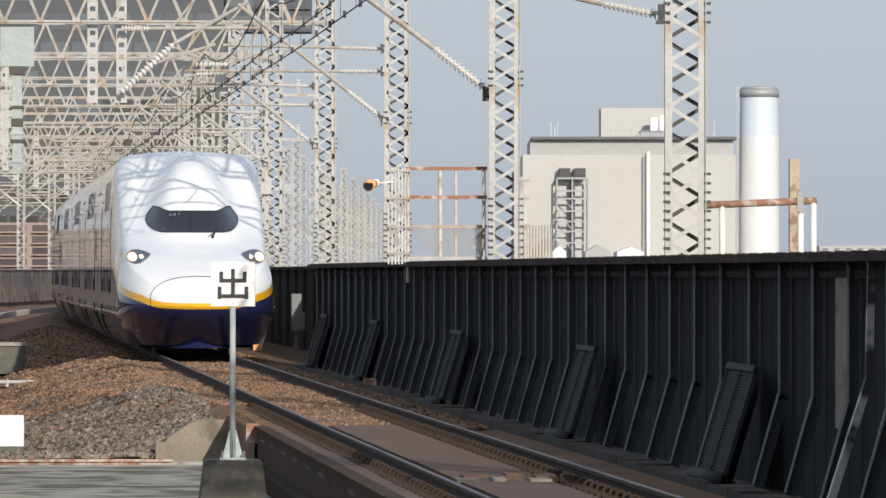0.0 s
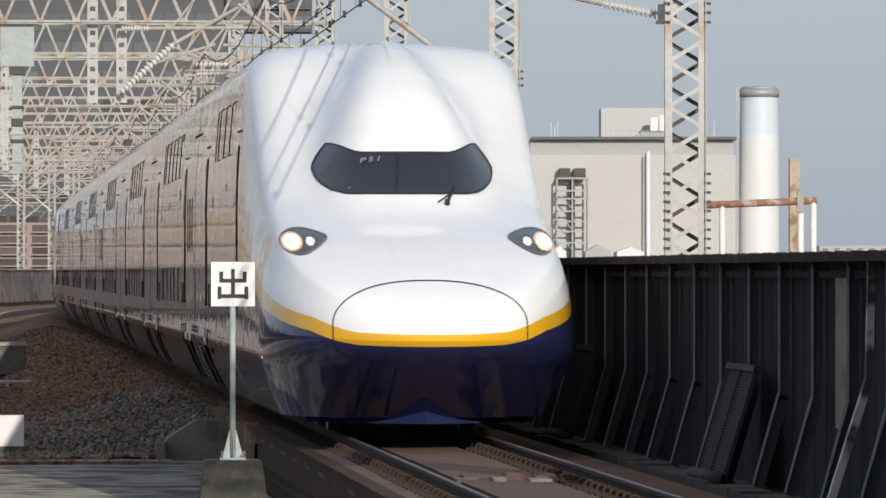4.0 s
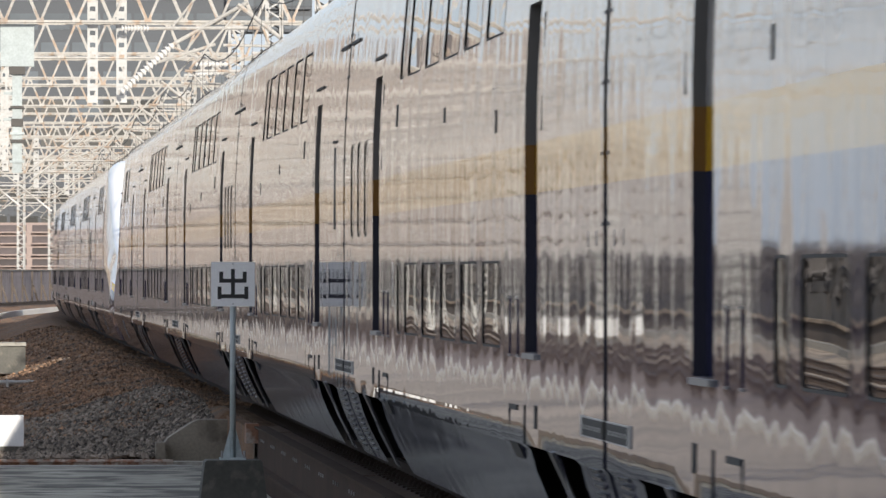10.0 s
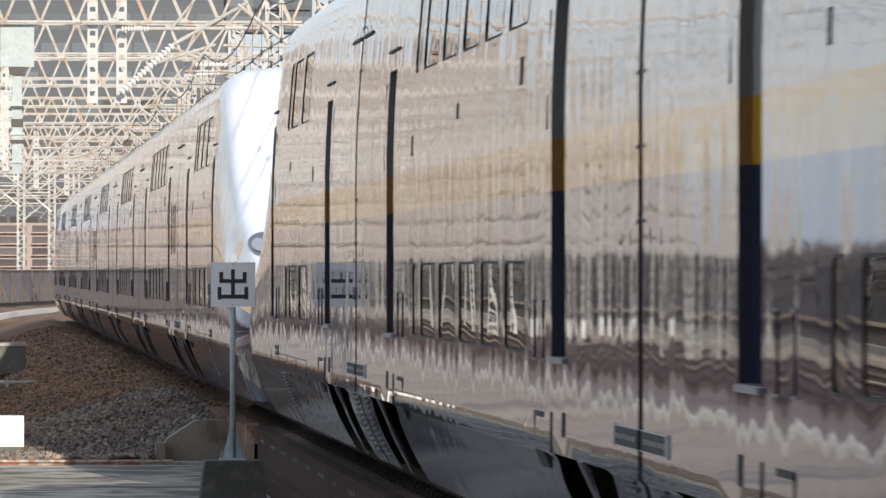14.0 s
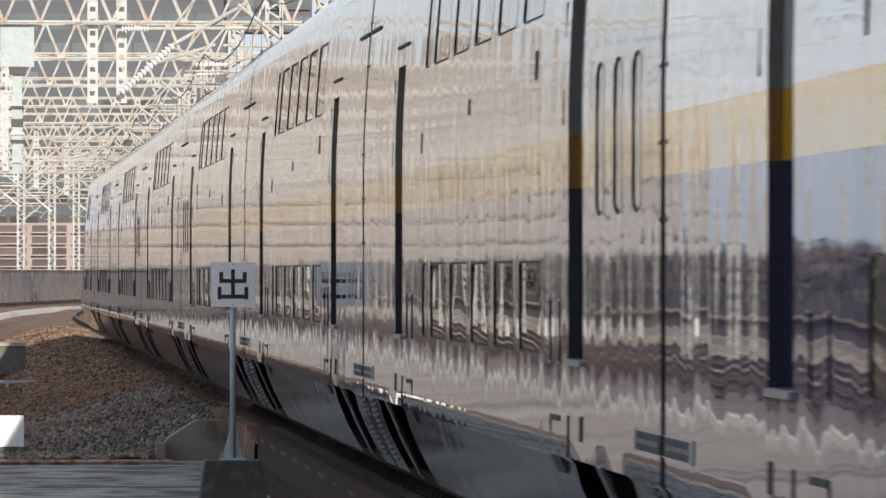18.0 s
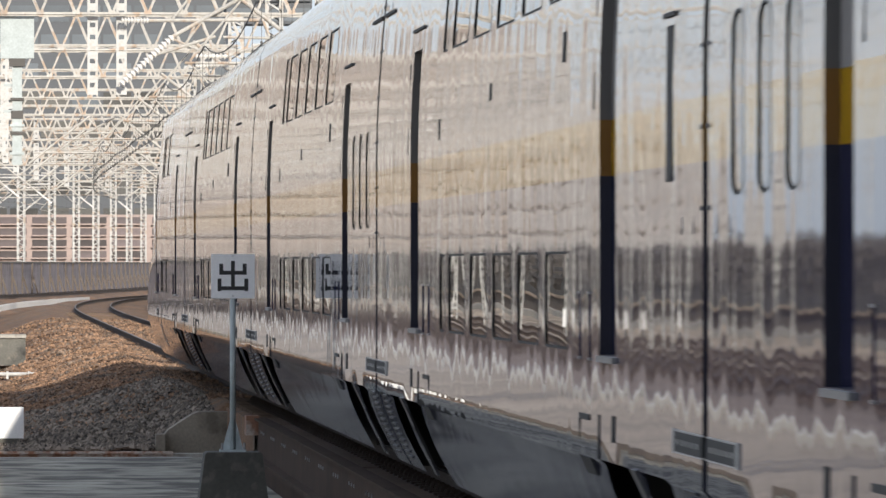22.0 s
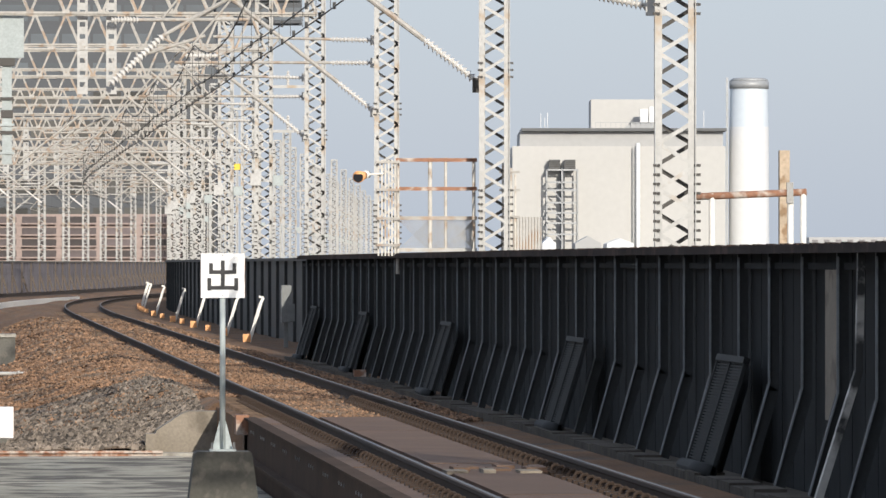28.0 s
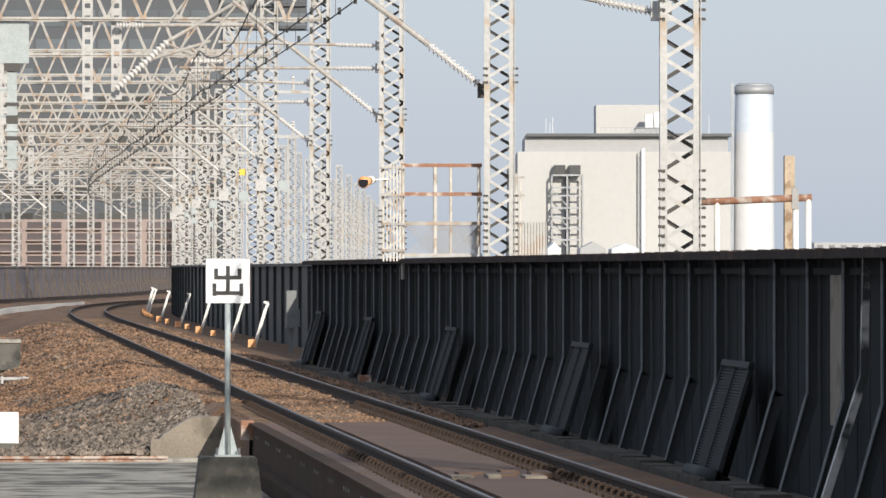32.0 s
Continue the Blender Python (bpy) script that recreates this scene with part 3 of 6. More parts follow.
def body_mesh(name, nose, holes, us, extra=EXTRA):
    """The outer skin, left and right, without the cells of doors and windows."""
    full = [(-y, z) for y, z in PROFILE] + [(y, z) for y, z in PROFILE[-2::-1]]
    n = len(full)
    v, f = [], []
    for u in us:
        for y, z in full:
            if nose and u < 12:
                yy, back, zz = nose_point(u, abs(y), z)
                v.append((math.copysign(yy, y), u + back - 12.5 - extra * max(0.0, 1 - u / 11.0), zz))
            else:
                v.append((y, u - 12.5, z))
    if nose:
        f += [(j, j + 1, n - 2 - j, n - 1 - j) for j in range(n // 2)]
    for k in range(len(us) - 1):
        um = (us[k] + us[k + 1]) / 2
        for j in range(n - 1):
            zm = (full[j][1] + full[j + 1][1]) / 2
            if abs(full[j][0]) > 1.2 and any(a < um < b and c < zm < d and (not only or only[0] * full[j][0] > 0) for a, b, c, d, *only in holes):
                continue
            f.append((k * n + j, (k + 1) * n + j, (k + 1) * n + j + 1, k * n + j + 1))
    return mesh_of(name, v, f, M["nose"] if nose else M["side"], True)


def half_at(z):
    return float(np.interp(z, [z for _, z in PROFILE[:FLANK]], [y for y, _ in PROFILE[:FLANK]]))


DOORS = [(4.3, 5.2), (19.8, 20.7)]
WINDOWS = [(7.08 + 1.99 * k, 8.63 + 1.99 * k) for k in range(5)] + [(16.98, 17.5)]
SLOTS = [(1.05, 1.55), (2.05, 2.55), (3.05, 3.55)]
BOGIES = [(1.75, 3.0), (3.45, 5.1)]


def flank(side, u0, u1, z0, z1, inset, mat, name, rows=4):
    """A pane, leaf or plate along one flank, following its lean."""
    b = Bits()
    v = []
    for k in range(rows + 1):
        z = z0 + (z1 - z0) * k / rows
        v += [(side * (half_at(z) - inset), u0 - 12.5, z), (side * (half_at(z) - inset), u1 - 12.5, z)]
    b.add(v, [(2 * k, 2 * k + 1, 2 * k + 3, 2 * k + 2) if side > 0 else (2 * k, 2 * k + 2, 2 * k + 3, 2 * k + 1) for k in range(rows)])
    return b.mesh(name, mat, True)


def bowed_pane(side, u0, u1, z0, z1, inset, bow, name, cols=8, rows=3):
    """A window pane along one flank, bowed outwards between its ends."""
    v = []
    for k in range(rows + 1):
        z = z0 + (z1 - z0) * k / rows
        for c in range(cols + 1):
            q = 2 * c / cols - 1
            v.append((side * (half_at(z) - inset - bow * q * q), u0 + (u1 - u0) * c / cols - 12.5, z))
    w = cols + 1
    f = [(k * w + c, k * w + c + 1, (k + 1) * w + c + 1, (k + 1) * w + c) for k in range(rows) for c in range(cols)]
    if side < 0:
        f = [q[::-1] for q in f]
    return mesh_of(name, v, f, M["car_glass"], True)


def corner_mesh(side, u0, u1, z0, z1, r, ru, mat, name):
    """A slim surround that rounds the corners of an opening, flush with the skin."""
    outer, inner = [], []
    for cu, su, cz, sz, flip in ((u0, 1, z0, 1, 0), (u1, -1, z0, 1, 1), (u1, -1, z1, -1, 0), (u0, 1, z1, -1, 1)):
        arc = []
        for k in range(6):
            a = math.pi / 2 * k / 5
            arc.append((cu + su * (0.004 + ru * (1 - math.sin(a))), cz + sz * (0.003 + r * (1 - math.cos(a)))))
        # from the upright side to the level side, or back
        inner += arc[::-1] if not flip else arc
        outer += [(cu, cz)] * 6
    n = len(inner)
    v = [(side * (half_at(z) + 0.0015), u - 12.5, z) for u, z in outer + inner]
    f = []
    for k in range(n):
        q = (k + 1) % n
        face = (k, n + q, n + k) if outer[k] == outer[q] else (k, q, n + q, n + k)
        f.append(face if side > 0 else face[::-1])
    return mesh_of(name, v, f, mat)


def gasket(side, u0, u1, z0, z1, r, ru, name):
    """A dark seal that follows the rounded edge of a pane."""
    def loop(du, dz):
        pts = []
        for cu, su, cz, sz, flip in ((u0, 1, z0, 1, 0), (u1, -1, z0, 1, 1), (u1, -1, z1, -1, 0), (u0, 1, z1, -1, 1)):
            arc = []
            for k in range(6):
                a = math.pi / 2 * k / 5
                arc.append((cu + su * (du + (ru - du) * (1 - math.sin(a))), cz + sz * (dz + (r - dz) * (1 - math.cos(a)))))
            pts += arc if flip else arc[::-1]
        return pts
    a, c = loop(0.003, 0.002), loop(0.034, 0.016)
    n = len(a)
    v = [(side * (half_at(z) + 0.002), u - 12.5, z) for u, z in a + c]
    f = [(k, (k + 1) % n, n + (k + 1) % n, n + k) for k in range(n)]
    return mesh_of(name, v, f if side > 0 else [q[::-1] for q in f], M["rubber"])


def slab_on(b, side, u0, u1, z0, z1, proud):
    """A thin plate with edges on the flank."""
    x0, x1 = half_at(z0), half_at(z1)
    v = [(side * (x + p), u - 12.5, z) for x, z in ((x0, z0), (x1, z1)) for p in (-0.01, proud) for u in (u0, u1)]
    b.add(v, [(0, 1, 3, 2), (4, 6, 7, 5), (0, 4, 5, 1), (2, 3, 7, 6), (0, 2, 6, 4), (1, 5, 7, 3)])


def jamb(side, u0, u1, z0, z1, depth, mat, name):
    b = Bits()
    zs = [z0 + (z1 - z0) * k / 6 for k in range(7)]
    for u in (u0, u1):
        v = []
        for z in zs:
            v += [(side * half_at(z), u - 12.5, z), (side * (half_at(z) - depth), u - 12.5, z)]
        b.add(v, [(2 * k, 2 * k + 1, 2 * k + 3, 2 * k + 2) for k in range(6)])
    for z in (z0, z1):
        x = half_at(z)
        b.add([(side * x, u0 - 12.5, z), (side * (x - depth), u0 - 12.5, z), (side * (x - depth), u1 - 12.5, z), (side * x, u1 - 12.5, z)], [(0, 1, 2, 3)])
    return b.mesh(name, mat)


def ring_wall(name, y, inset, mat):
    """The end wall of a body, or a hood between two bodies."""
    pts = [(-(max(0, h - inset)), z - (inset if z > 4 else 0)) for h, z in PROFILE] + [(max(0, h - inset), z - (inset if z > 4 else 0)) for h, z in PROFILE[-2::-1]]
    n = len(pts)
    if not isinstance(y, tuple):
        return mesh_of(name, [(a, y - 12.5, z) for a, z in pts], [tuple(range(n))], mat)
    v = [(a, q - 12.5, z) for q in y for a, z in pts]
    return mesh_of(name, v, [(k, k + 1, n + k + 1, n + k) for k in range(n - 1)] + [tuple(range(n)), tuple(range(2 * n - 1, n - 1, -1))], mat)


def bogie_mesh():
    b = Bits()
    for x in (-1.05, 1.05):
        b.box(x - 0.09, x + 0.09, -1.7, 1.7, 0.45, 0.66)
        for y in (-1.25, 1.25):
            b.box(x - 0.14, x + 0.14, y - 0.22, y + 0.22, 0.30, 0.62)
            b.rod((x, y, 0.70), (x, y, 0.95), 0.11, 10)
        b.rod((x, -0.5, 0.62), (x, -0.5, 0.98), 0.2, 12)
    b.box(-1.0, 1.0, -0.25, 0.25, 0.5, 0.75)
    return b.mesh("bogie_frame", M["under"])


def wheelset_mesh():
    b = Bits()
    for x in (-0.7525, 0.7525):
        b.rod((x - 0.065, 0, 0.43), (x + 0.065, 0, 0.43), 0.43, 28)
        q = -1 if x > 0 else 1
        b.rod((x + q * 0.065, 0, 0.43), (x + q * 0.095, 0, 0.43), 0.458, 28)
    b.rod((-1.0, 0, 0.43), (1.0, 0, 0.43), 0.09, 12)
    return b.mesh("wheelset", M["grey_metal"])


def onto(bvh, y, z, lift=0.008):
    """A point of the nose seen straight from ahead, a little in front of the skin."""
    hit, normal, _, _ = bvh.ray_cast(Vector((y, -30, z)), Vector((0, 1, 0)))
    if hit is None:
        return Vector((y, -6.0, z)), Vector((0, -1, 0))
    if normal.y > 0:
        normal = -normal
    return hit + normal * lift, normal


def nose_sheet(bvh, name, grid, mat, lift=0.008):
    """A sheet of (y, z) rows laid on the nose, with a turned-in rim."""
    rows, cols = len(grid), len(grid[0])
    v = [onto(bvh, y, z, lift)[0] for row in grid for y, z in row]
    f = [(r * cols + c, r * cols + c + 1, (r + 1) * cols + c + 1, (r + 1) * cols + c) for r in range(rows - 1) for c in range(cols - 1)]
    return mesh_of(name, v, f, mat, True)


def nose_disc(bvh, name, cy, cz, shape, mat, lift, rings=5, n=32):
    """A filled outline shape(angle) -> (dy, dz) laid on the nose."""
    v, f = [onto(bvh, cy, cz, lift)[0]], []
    for r in range(1, rings + 1):
        for k in range(n):
            dy, dz = shape(2 * math.pi * k / n)
            v.append(onto(bvh, cy + dy * r / rings, cz + dz * r / rings, lift)[0])
    f += [(0, 1 + k, 1 + (k + 1) % n) for k in range(n)]
    for r in range(rings - 1):
        a, b = 1 + r * n, 1 + (r + 1) * n
        f += [(a + k, b + k, b + (k + 1) % n, a + (k + 1) % n) for k in range(n)]
    return mesh_of(name, v, f, mat, True)


def nose_line(bvh, name, pts, width, mat, lift=0.004):
    """A thin line along points (y, z) of the nose."""
    v, f = [], []
    n = len(pts)
    for k, (y, z) in enumerate(pts):
        a, b = Vector(pts[max(0, k - 1)]), Vector(pts[min(n - 1, k + 1)])
        t = (b - a).normalized()
        for q in (-1, 1):
            v.append(onto(bvh, y - t.y * q * width / 2, z + t.x * q * width / 2, lift)[0])
    f = [(2 * k, 2 * k + 1, 2 * k + 3, 2 * k + 2) for k in range(n - 1)]
    return mesh_of(name, v, f, mat, True)


def screen_grid():
    rows = []
    for r in range(9):
        b = r / 8
        row = []
        for c in range(33):
            a = math.sin(math.pi / 2 * (c / 16 - 1))
            q = abs(a)
            low = 2.63 + 0.30 * (1 - math.sqrt(max(0.0, 1 - max(0.0, (q - 0.62) / 0.38) ** 2)))
            if q < 0.83:
                w = max(0.0, min(1.0, (q - 0.48) / 0.35))
                top = 3.09 + 0.12 * w * w * (3 - 2 * w)
            else:
                e = (q - 0.83) / 0.17
                top = 3.21 - 0.28 * (0.72 * e + 0.28 * (1 - math.sqrt(max(0.0, 1 - e * e))))
            row.append((1.0 * a, low + (max(top, low + 0.002) - low) * b))
        rows.append(row)
    return rows


def build_nose_parts(car, body, lit):
    from mathutils.bvhtree import BVHTree
    bvh = BVHTree.FromPolygons([v.co for v in body.vertices], [tuple(p.vertices) for p in body.polygons])
    screen = part("windscreen", nose_sheet(bvh, "windscreen", screen_grid(), M["dark_glass"], 0.012), car, None, "dark wraparound windscreen")
    grid = screen_grid()
    rim = [grid[0][c] for c in range(33)] + [grid[8][c] for c in range(32, -1, -1)]
    part("seal", nose_line(bvh, "windscreen_seal", rim + rim[:1], 0.02, M["rubber"], 0.014), screen)
    # hatch over the coupler
    oval = []
    for k in range(73):
        a = 2 * math.pi * k / 72
        c, q = math.cos(a), math.sin(a)
        e = 0.95 if q > 0 else 0.45
        oval.append((1.02 * math.copysign(abs(c) ** (0.85 if q > 0 else 0.3), c), 1.22 + (0.46 if q > 0 else 0.36) * math.copysign(abs(q) ** e, q)))
    part("coupler_hatch_seam", nose_line(bvh, "hatch_seam", oval, 0.012, M["rubber"], 0.006), car)
    for side in (-1, 1):
        def drop(a, side=side, grow=1.0):
            c, q = math.cos(a) * side, math.sin(a)
            # round towards the flank, drawn out towards the middle
            w = 0.20 if math.cos(a) > 0 else 0.29
            h = (0.145 if math.cos(a) > 0 else 0.145 * (1 - 0.55 * (-math.cos(a)) ** 1.5))
            return (c * w * grow, (q * h + (0.045 * (-math.cos(a)) ** 1.3 if math.cos(a) < 0 else 0)) * grow)
        cy, cz = side * 1.27, 2.10
        lamp = part("headlight", nose_disc(bvh, "headlight_housing", cy, cz, drop, M["dark_glass"], 0.012), car, None, "dark teardrop headlight housing")
        rim = [(cy + drop(2 * math.pi * k / 40)[0], cz + drop(2 * math.pi * k / 40)[1]) for k in range(41)]
        part("bezel", nose_line(bvh, "headlight_bezel", rim, 0.016, M["grey_metal"], 0.014), lamp)
        if lit:
            # The ring glows itself, in place of warm light spilled round the lens.
            part("reflector", nose_disc(bvh, "headlight_glow_ring", cy + side * 0.085, cz - 0.01, lambda a: (0.108 * math.cos(a), 0.108 * math.sin(a)), M["amber"], 0.016, 2, 20), lamp)
        for dy, r, key in ((0.085, 0.080, "lamp"), (-0.10, 0.040, "lamp_white")):
            m = M[key] if lit else M["unlit"]
            part("lens", nose_disc(bvh, "headlight_lens", cy + side * dy, cz - 0.01, lambda a, r=r: (r * math.cos(a), r * math.sin(a)), m, 0.02, 2, 20), lamp)
    # plough under the nose
    b = Bits()
    v = []
    for y, d in ((-1.2, 2.0), (-0.6, 1.0), (0, 0.45), (0.6, 1.0), (1.2, 2.0)):
        v += [(y, d + 0.12 - 12.5, 0.16), (y, d + 0.30 - 12.5, 0.40), (y, d + 0.75 - 12.5, 0.42)]
    f = []
    for k in range(4):
        f += [(3 * k, 3 * k + 3, 3 * k + 4, 3 * k + 1), (3 * k + 1, 3 * k + 4, 3 * k + 5, 3 * k + 2)]
    b.add(v, f)
    part("plough", b.mesh("plough", M["nose"]), car, None, "dark blue V-shaped snow plough")
    # wiper
    base, nb = onto(bvh, 0.40, 2.51, 0.02)
    tip, nt = onto(bvh, 0.49, 2.69, 0.035)
    p2, _ = onto(bvh, 0.30, 2.52, 0.02)
    part("wiper", Bits().bar(base, tip, 0.03, 0.02).bar(p2, base + (tip - base) * 0.6, 0.012).rod(base - nb * 0.02, base + nb * 0.04, 0.03, 10).mesh("wiper", M["rubber"]), car)
    # set number on the glass
    spot, nrm = onto(bvh, -0.42, 2.97, 0.0135)
    text = bpy.data.curves.new("set_number", "FONT")
    text.body, text.size, text.space_character, text.shear = "P51", 0.135, 1.3, 0.2
    text.materials.append(M["etched"])
    x = Vector((1, 0, 0)) - nrm * nrm.x
    x.normalize()
    y = nrm.cross(x)
    ob = part("set_number", text, car)
    ob.matrix_basis = Matrix(((x.x, y.x, nrm.x, spot.x - 0.10), (x.y, y.y, nrm.y, spot.y), (x.z, y.z, nrm.z, spot.z), (0, 0, 0, 1)))


BOGIE, WHEELSET = bogie_mesh(), wheelset_mesh()
CAP = {}


def build_car(nose, label, slots=False, lit=False, slit=False):
    car = thing("train_car", label, "train car", group="coupled train")
    doors = {-1: [(9.0, 9.6), DOORS[1]], 1: [(8.5, 9.1), DOORS[1]]} if nose else {-1: DOORS, 1: DOORS}
    wins = {-1: WINDOWS[2:], 1: [(11.75, 12.3), (12.55, 14.2), (14.7, 16.3)]} if nose else {-1: WINDOWS, 1: [(25 - b, 25 - a) for a, b in WINDOWS]}
    holes = [(a, b, 1.32, 3.28, side) for side, row in doors.items() for a, b in row]
    for side, row in wins.items():
        for a, b in row:
            holes += [(a, b, 1.32, 1.84, side), (a, b, 3.18, 3.84, side)]
    if slots:
        holes += [(a, b, 2.05, 2.82) for a, b in SLOTS]
    cuts = [(25 - b, 25 - a) for a, b in BOGIES] + ([] if nose else BOGIES)
    holes += [(a, b, 0.2, 0.8) for a, b in cuts]
    us = {0.0004 if nose else JOINT / 2, 25 - JOINT / 2}
    for hole in holes:
        us |= set(hole[:2])
    if nose:
        us |= {0.004, 0.014, 0.04, 0.09, 0.16, 0.25, 0.36, 0.5, 0.68, 0.9, 1.15, 1.45, 1.8, 2.2, 2.6, 3.0, 3.4, 3.7}
        us |= {4 + 0.3 * k for k in range(28)}
    us = sorted({round(u, 4) for u in us})
    paint = M["nose"] if nose else M["side"]
    skin = body_mesh("car_body", nose, holes, us, EXTRA if lit else 0.38)
    part("body", skin, car)
    for u in ([25 - JOINT / 2] if nose else [JOINT / 2, 25 - JOINT / 2]):
        part("end_wall", ring_wall("car_end", u, 0.0, M["shaded_edge"]), car)
    part("gangway_hood", ring_wall("gangway_hood", (24.8, 25.0), 0.07, M["rubber"]), car)
    if not nose:
        part("gangway_hood", ring_wall("gangway_hood", (0.0, 0.2), 0.07, M["rubber"]), car)
    for y in ((21.7 - 12.5,) if nose else (3.3 - 12.5, 21.7 - 12.5)):
        bo = part("bogie", BOGIE, car, pose(0, y, 0))
        part("wheelset", WHEELSET, bo, pose(0, -1.25, 0))
        part("wheelset", WHEELSET, bo, pose(0, 1.25, 0))
    if nose:
        bo = part("bogie", BOGIE, car, pose(0, 6.5 - 12.5, 0))
        part("wheelset", WHEELSET, bo, pose(0, -1.25, 0))
        part("wheelset", WHEELSET, bo, pose(0, 1.25, 0))
        build_nose_parts(car, skin, lit)
    part("floor_pan", Bits().box(-1.38, 1.38, -12.0 + (3.5 if nose else 0), 12.2, 0.78, 0.86).box(-1.3, 1.3, -5.5, 7.0, 0.2, 0.78).mesh("floor_pan", M["under"]), car)
    part("roof_line", Bits().box(-1.30, -1.22, 0 if nose else -6, 6, 4.34, 4.40).box(1.22, 1.30, 0 if nose else -6, 6, 4.34, 4.40).mesh("roof_line", M["rubber"]), car)
    for side in (-1, 1):
        for a, b in doors[side]:
            d = part("door", flank(side, a, b, 1.32, 3.28, 0.06, M["side"], "car_door"), car)
            part("door_frame", jamb(side, a, b, 1.32, 3.28, 0.08, M["shaded_edge"], "car_door_frame"), d)
            sill, drip = Bits(), Bits()
            slab_on(sill, side, a, b, 1.285, 1.315, 0.02)
            part("sill", sill.mesh("door_sill", M["grey_metal"]), d)
            slab_on(drip, side, a - 0.2, b + 0.2, 3.42, 3.44, 0.012)
            part("drip_rail", drip.mesh("drip_rail", M["rubber"]), d)
            for q in (0.55, 1.15):
                rail_ = Bits()
                at_u = b + q if a < 12.5 else a - q
                slab_on(rail_, side, at_u, at_u + 0.025, 1.30, 1.62, 0.006)
                part("handrail", rail_.mesh("door_handrail", M["side"]), d)
                for z in (1.285, 1.62):
                    stub = Bits()
                    slab_on(stub, side, at_u - 0.04, at_u + 0.065, z, z + 0.012, 0.008)
                    part("handrail_end", stub.mesh("handrail_end", M["grey_metal"]), d)
            # a thin dark slot beside the door
            slim = Bits()
            slab_on(slim, side, b + 0.28, b + 0.33, 2.55, 3.2, 0.004)
            part("side_lamp", slim.mesh("side_lamp", M["rubber"]), d)
        for a, b in wins[side]:
            for z0, z1 in ((1.32, 1.84), (3.18, 3.84)):
                w = part("window", bowed_pane(side, a, b, z0, z1, 0.006, 0.0012, "car_window"), car)
                part("window_frame", jamb(side, a, b, z0, z1, 0.016, M["rubber"], "car_window_frame"), w)
                part("corner", corner_mesh(side, a, b, z0, z1, 0.07, 0.12, M["side"], "window_corner"), w)
                part("gasket", gasket(side, a, b, z0, z1, 0.07, 0.12, "window_gasket"), w)
        if slit:
            q = Bits()
            slab_on(q, side, 1.42, 1.72, 2.14, 2.84, 0.004)
            part("display_slit", q.mesh("display_slit", M["rubber"]), car)
            q = Bits()
            slab_on(q, side, 1.3, 1.85, 2.88, 2.9, 0.012)
            part("drip_rail", q.mesh("slit_drip", M["rubber"]), car)
        if slots:
            for a, b in SLOTS:
                w = part("vestibule_window", bowed_pane(side, a, b, 2.05, 2.82, 0.005, 0.001, "vestibule_window", 6), car)
                part("window_frame", jamb(side, a, b, 2.05, 2.82, 0.012, M["rubber"], "vestibule_frame"), w)
                part("corner", corner_mesh(side, a, b, 2.05, 2.82, 0.08, 0.24, M["side"], "slot_corner"), w)
                part("gasket", gasket(side, a, b, 2.05, 2.82, 0.08, 0.24, "slot_gasket"), w)
        if nose:
            for u in (10.3, 12.25, 14.2, 16.3):
                q = Bits()
                slab_on(q, side, u - 0.02, u + 0.02, 0.80, 0.95, 0.002)
                slab_on(q, side, u - 0.02, u + 0.02, 0.50, 0.77, 0.004)
                part("panel_seam", q.mesh("skirt_seam", M["rubber"]), car)
            q = Bits()
            slab_on(q, side, 10.3, 16.3, 0.945, 0.953, 0.002)
            part("panel_seam", q.mesh("skirt_seam_top", M["rubber"]), car)
            low = Bits()
            slab_on(low, side, 9.55, 10.25, 0.93, 1.03, 0.006)
            plate = part("step_plate", low.mesh("step_plate", M["rubber"]), car)
            low = Bits()
            for k in range(7):
                slab_on(low, side, 9.6 + 0.09 * k, 9.65 + 0.09 * k, 0.965, 0.995, 0.009)
            slab_on(low, side, 9.5, 10.3, 1.03, 1.038, 0.009)
            slab_on(low, side, 9.5, 10.3, 0.922, 0.93, 0.009)
            tagged(part("perforation", low.mesh("step_holes", M["hole_rim"]), plate), kind="stuff")
            low = Bits()
            for k in range(11):
                slab_on(low, side, 10.5, 11.1, 0.42 + 0.033 * k, 0.432 + 0.033 * k, 0.012)
            part("louvre", low.mesh("skirt_louvre", M["fitting"]), car)
        ends = [1] if nose else [0, 1]
        for e in ends:
            def at(u, e=e):
                return 25 - u if e else u
            b = Bits()
            lo, hi = sorted((at(0.1), at(1.35)))
            slab_on(b, side, lo, hi, 0.94, 1.03, 0.006)
            plate = part("step_plate", b.mesh("step_plate", M["rubber"]), car)
            b = Bits()
            for k in range(5):
                q = at(0.3 + 0.21 * k)
                slab_on(b, side, q - 0.022, q + 0.022, 0.972, 0.996, 0.009)
            slab_on(b, side, *sorted((at(1.3), at(1.38))), 0.93, 1.04, 0.009)
            slab_on(b, side, lo, hi, 1.03, 1.036, 0.008)
            slab_on(b, side, lo, hi, 0.934, 0.94, 0.008)
            tagged(part("perforation", b.mesh("step_holes", M["hole_rim"]), plate), kind="stuff")
            b = Bits()
            for q in (0.5, 1.0):
                slab_on(b, side, at(q) - 0.022, at(q) + 0.022, 1.9, 3.75, 0.003)
            for k in range(6):
                slab_on(b, side, *sorted((at(0.12), at(0.19))), 2.0 + 0.35 * k, 2.02 + 0.35 * k, 0.005)
            part("cable_cover", b.mesh("cable_cover", M["fitting"]), car)
            b = Bits()
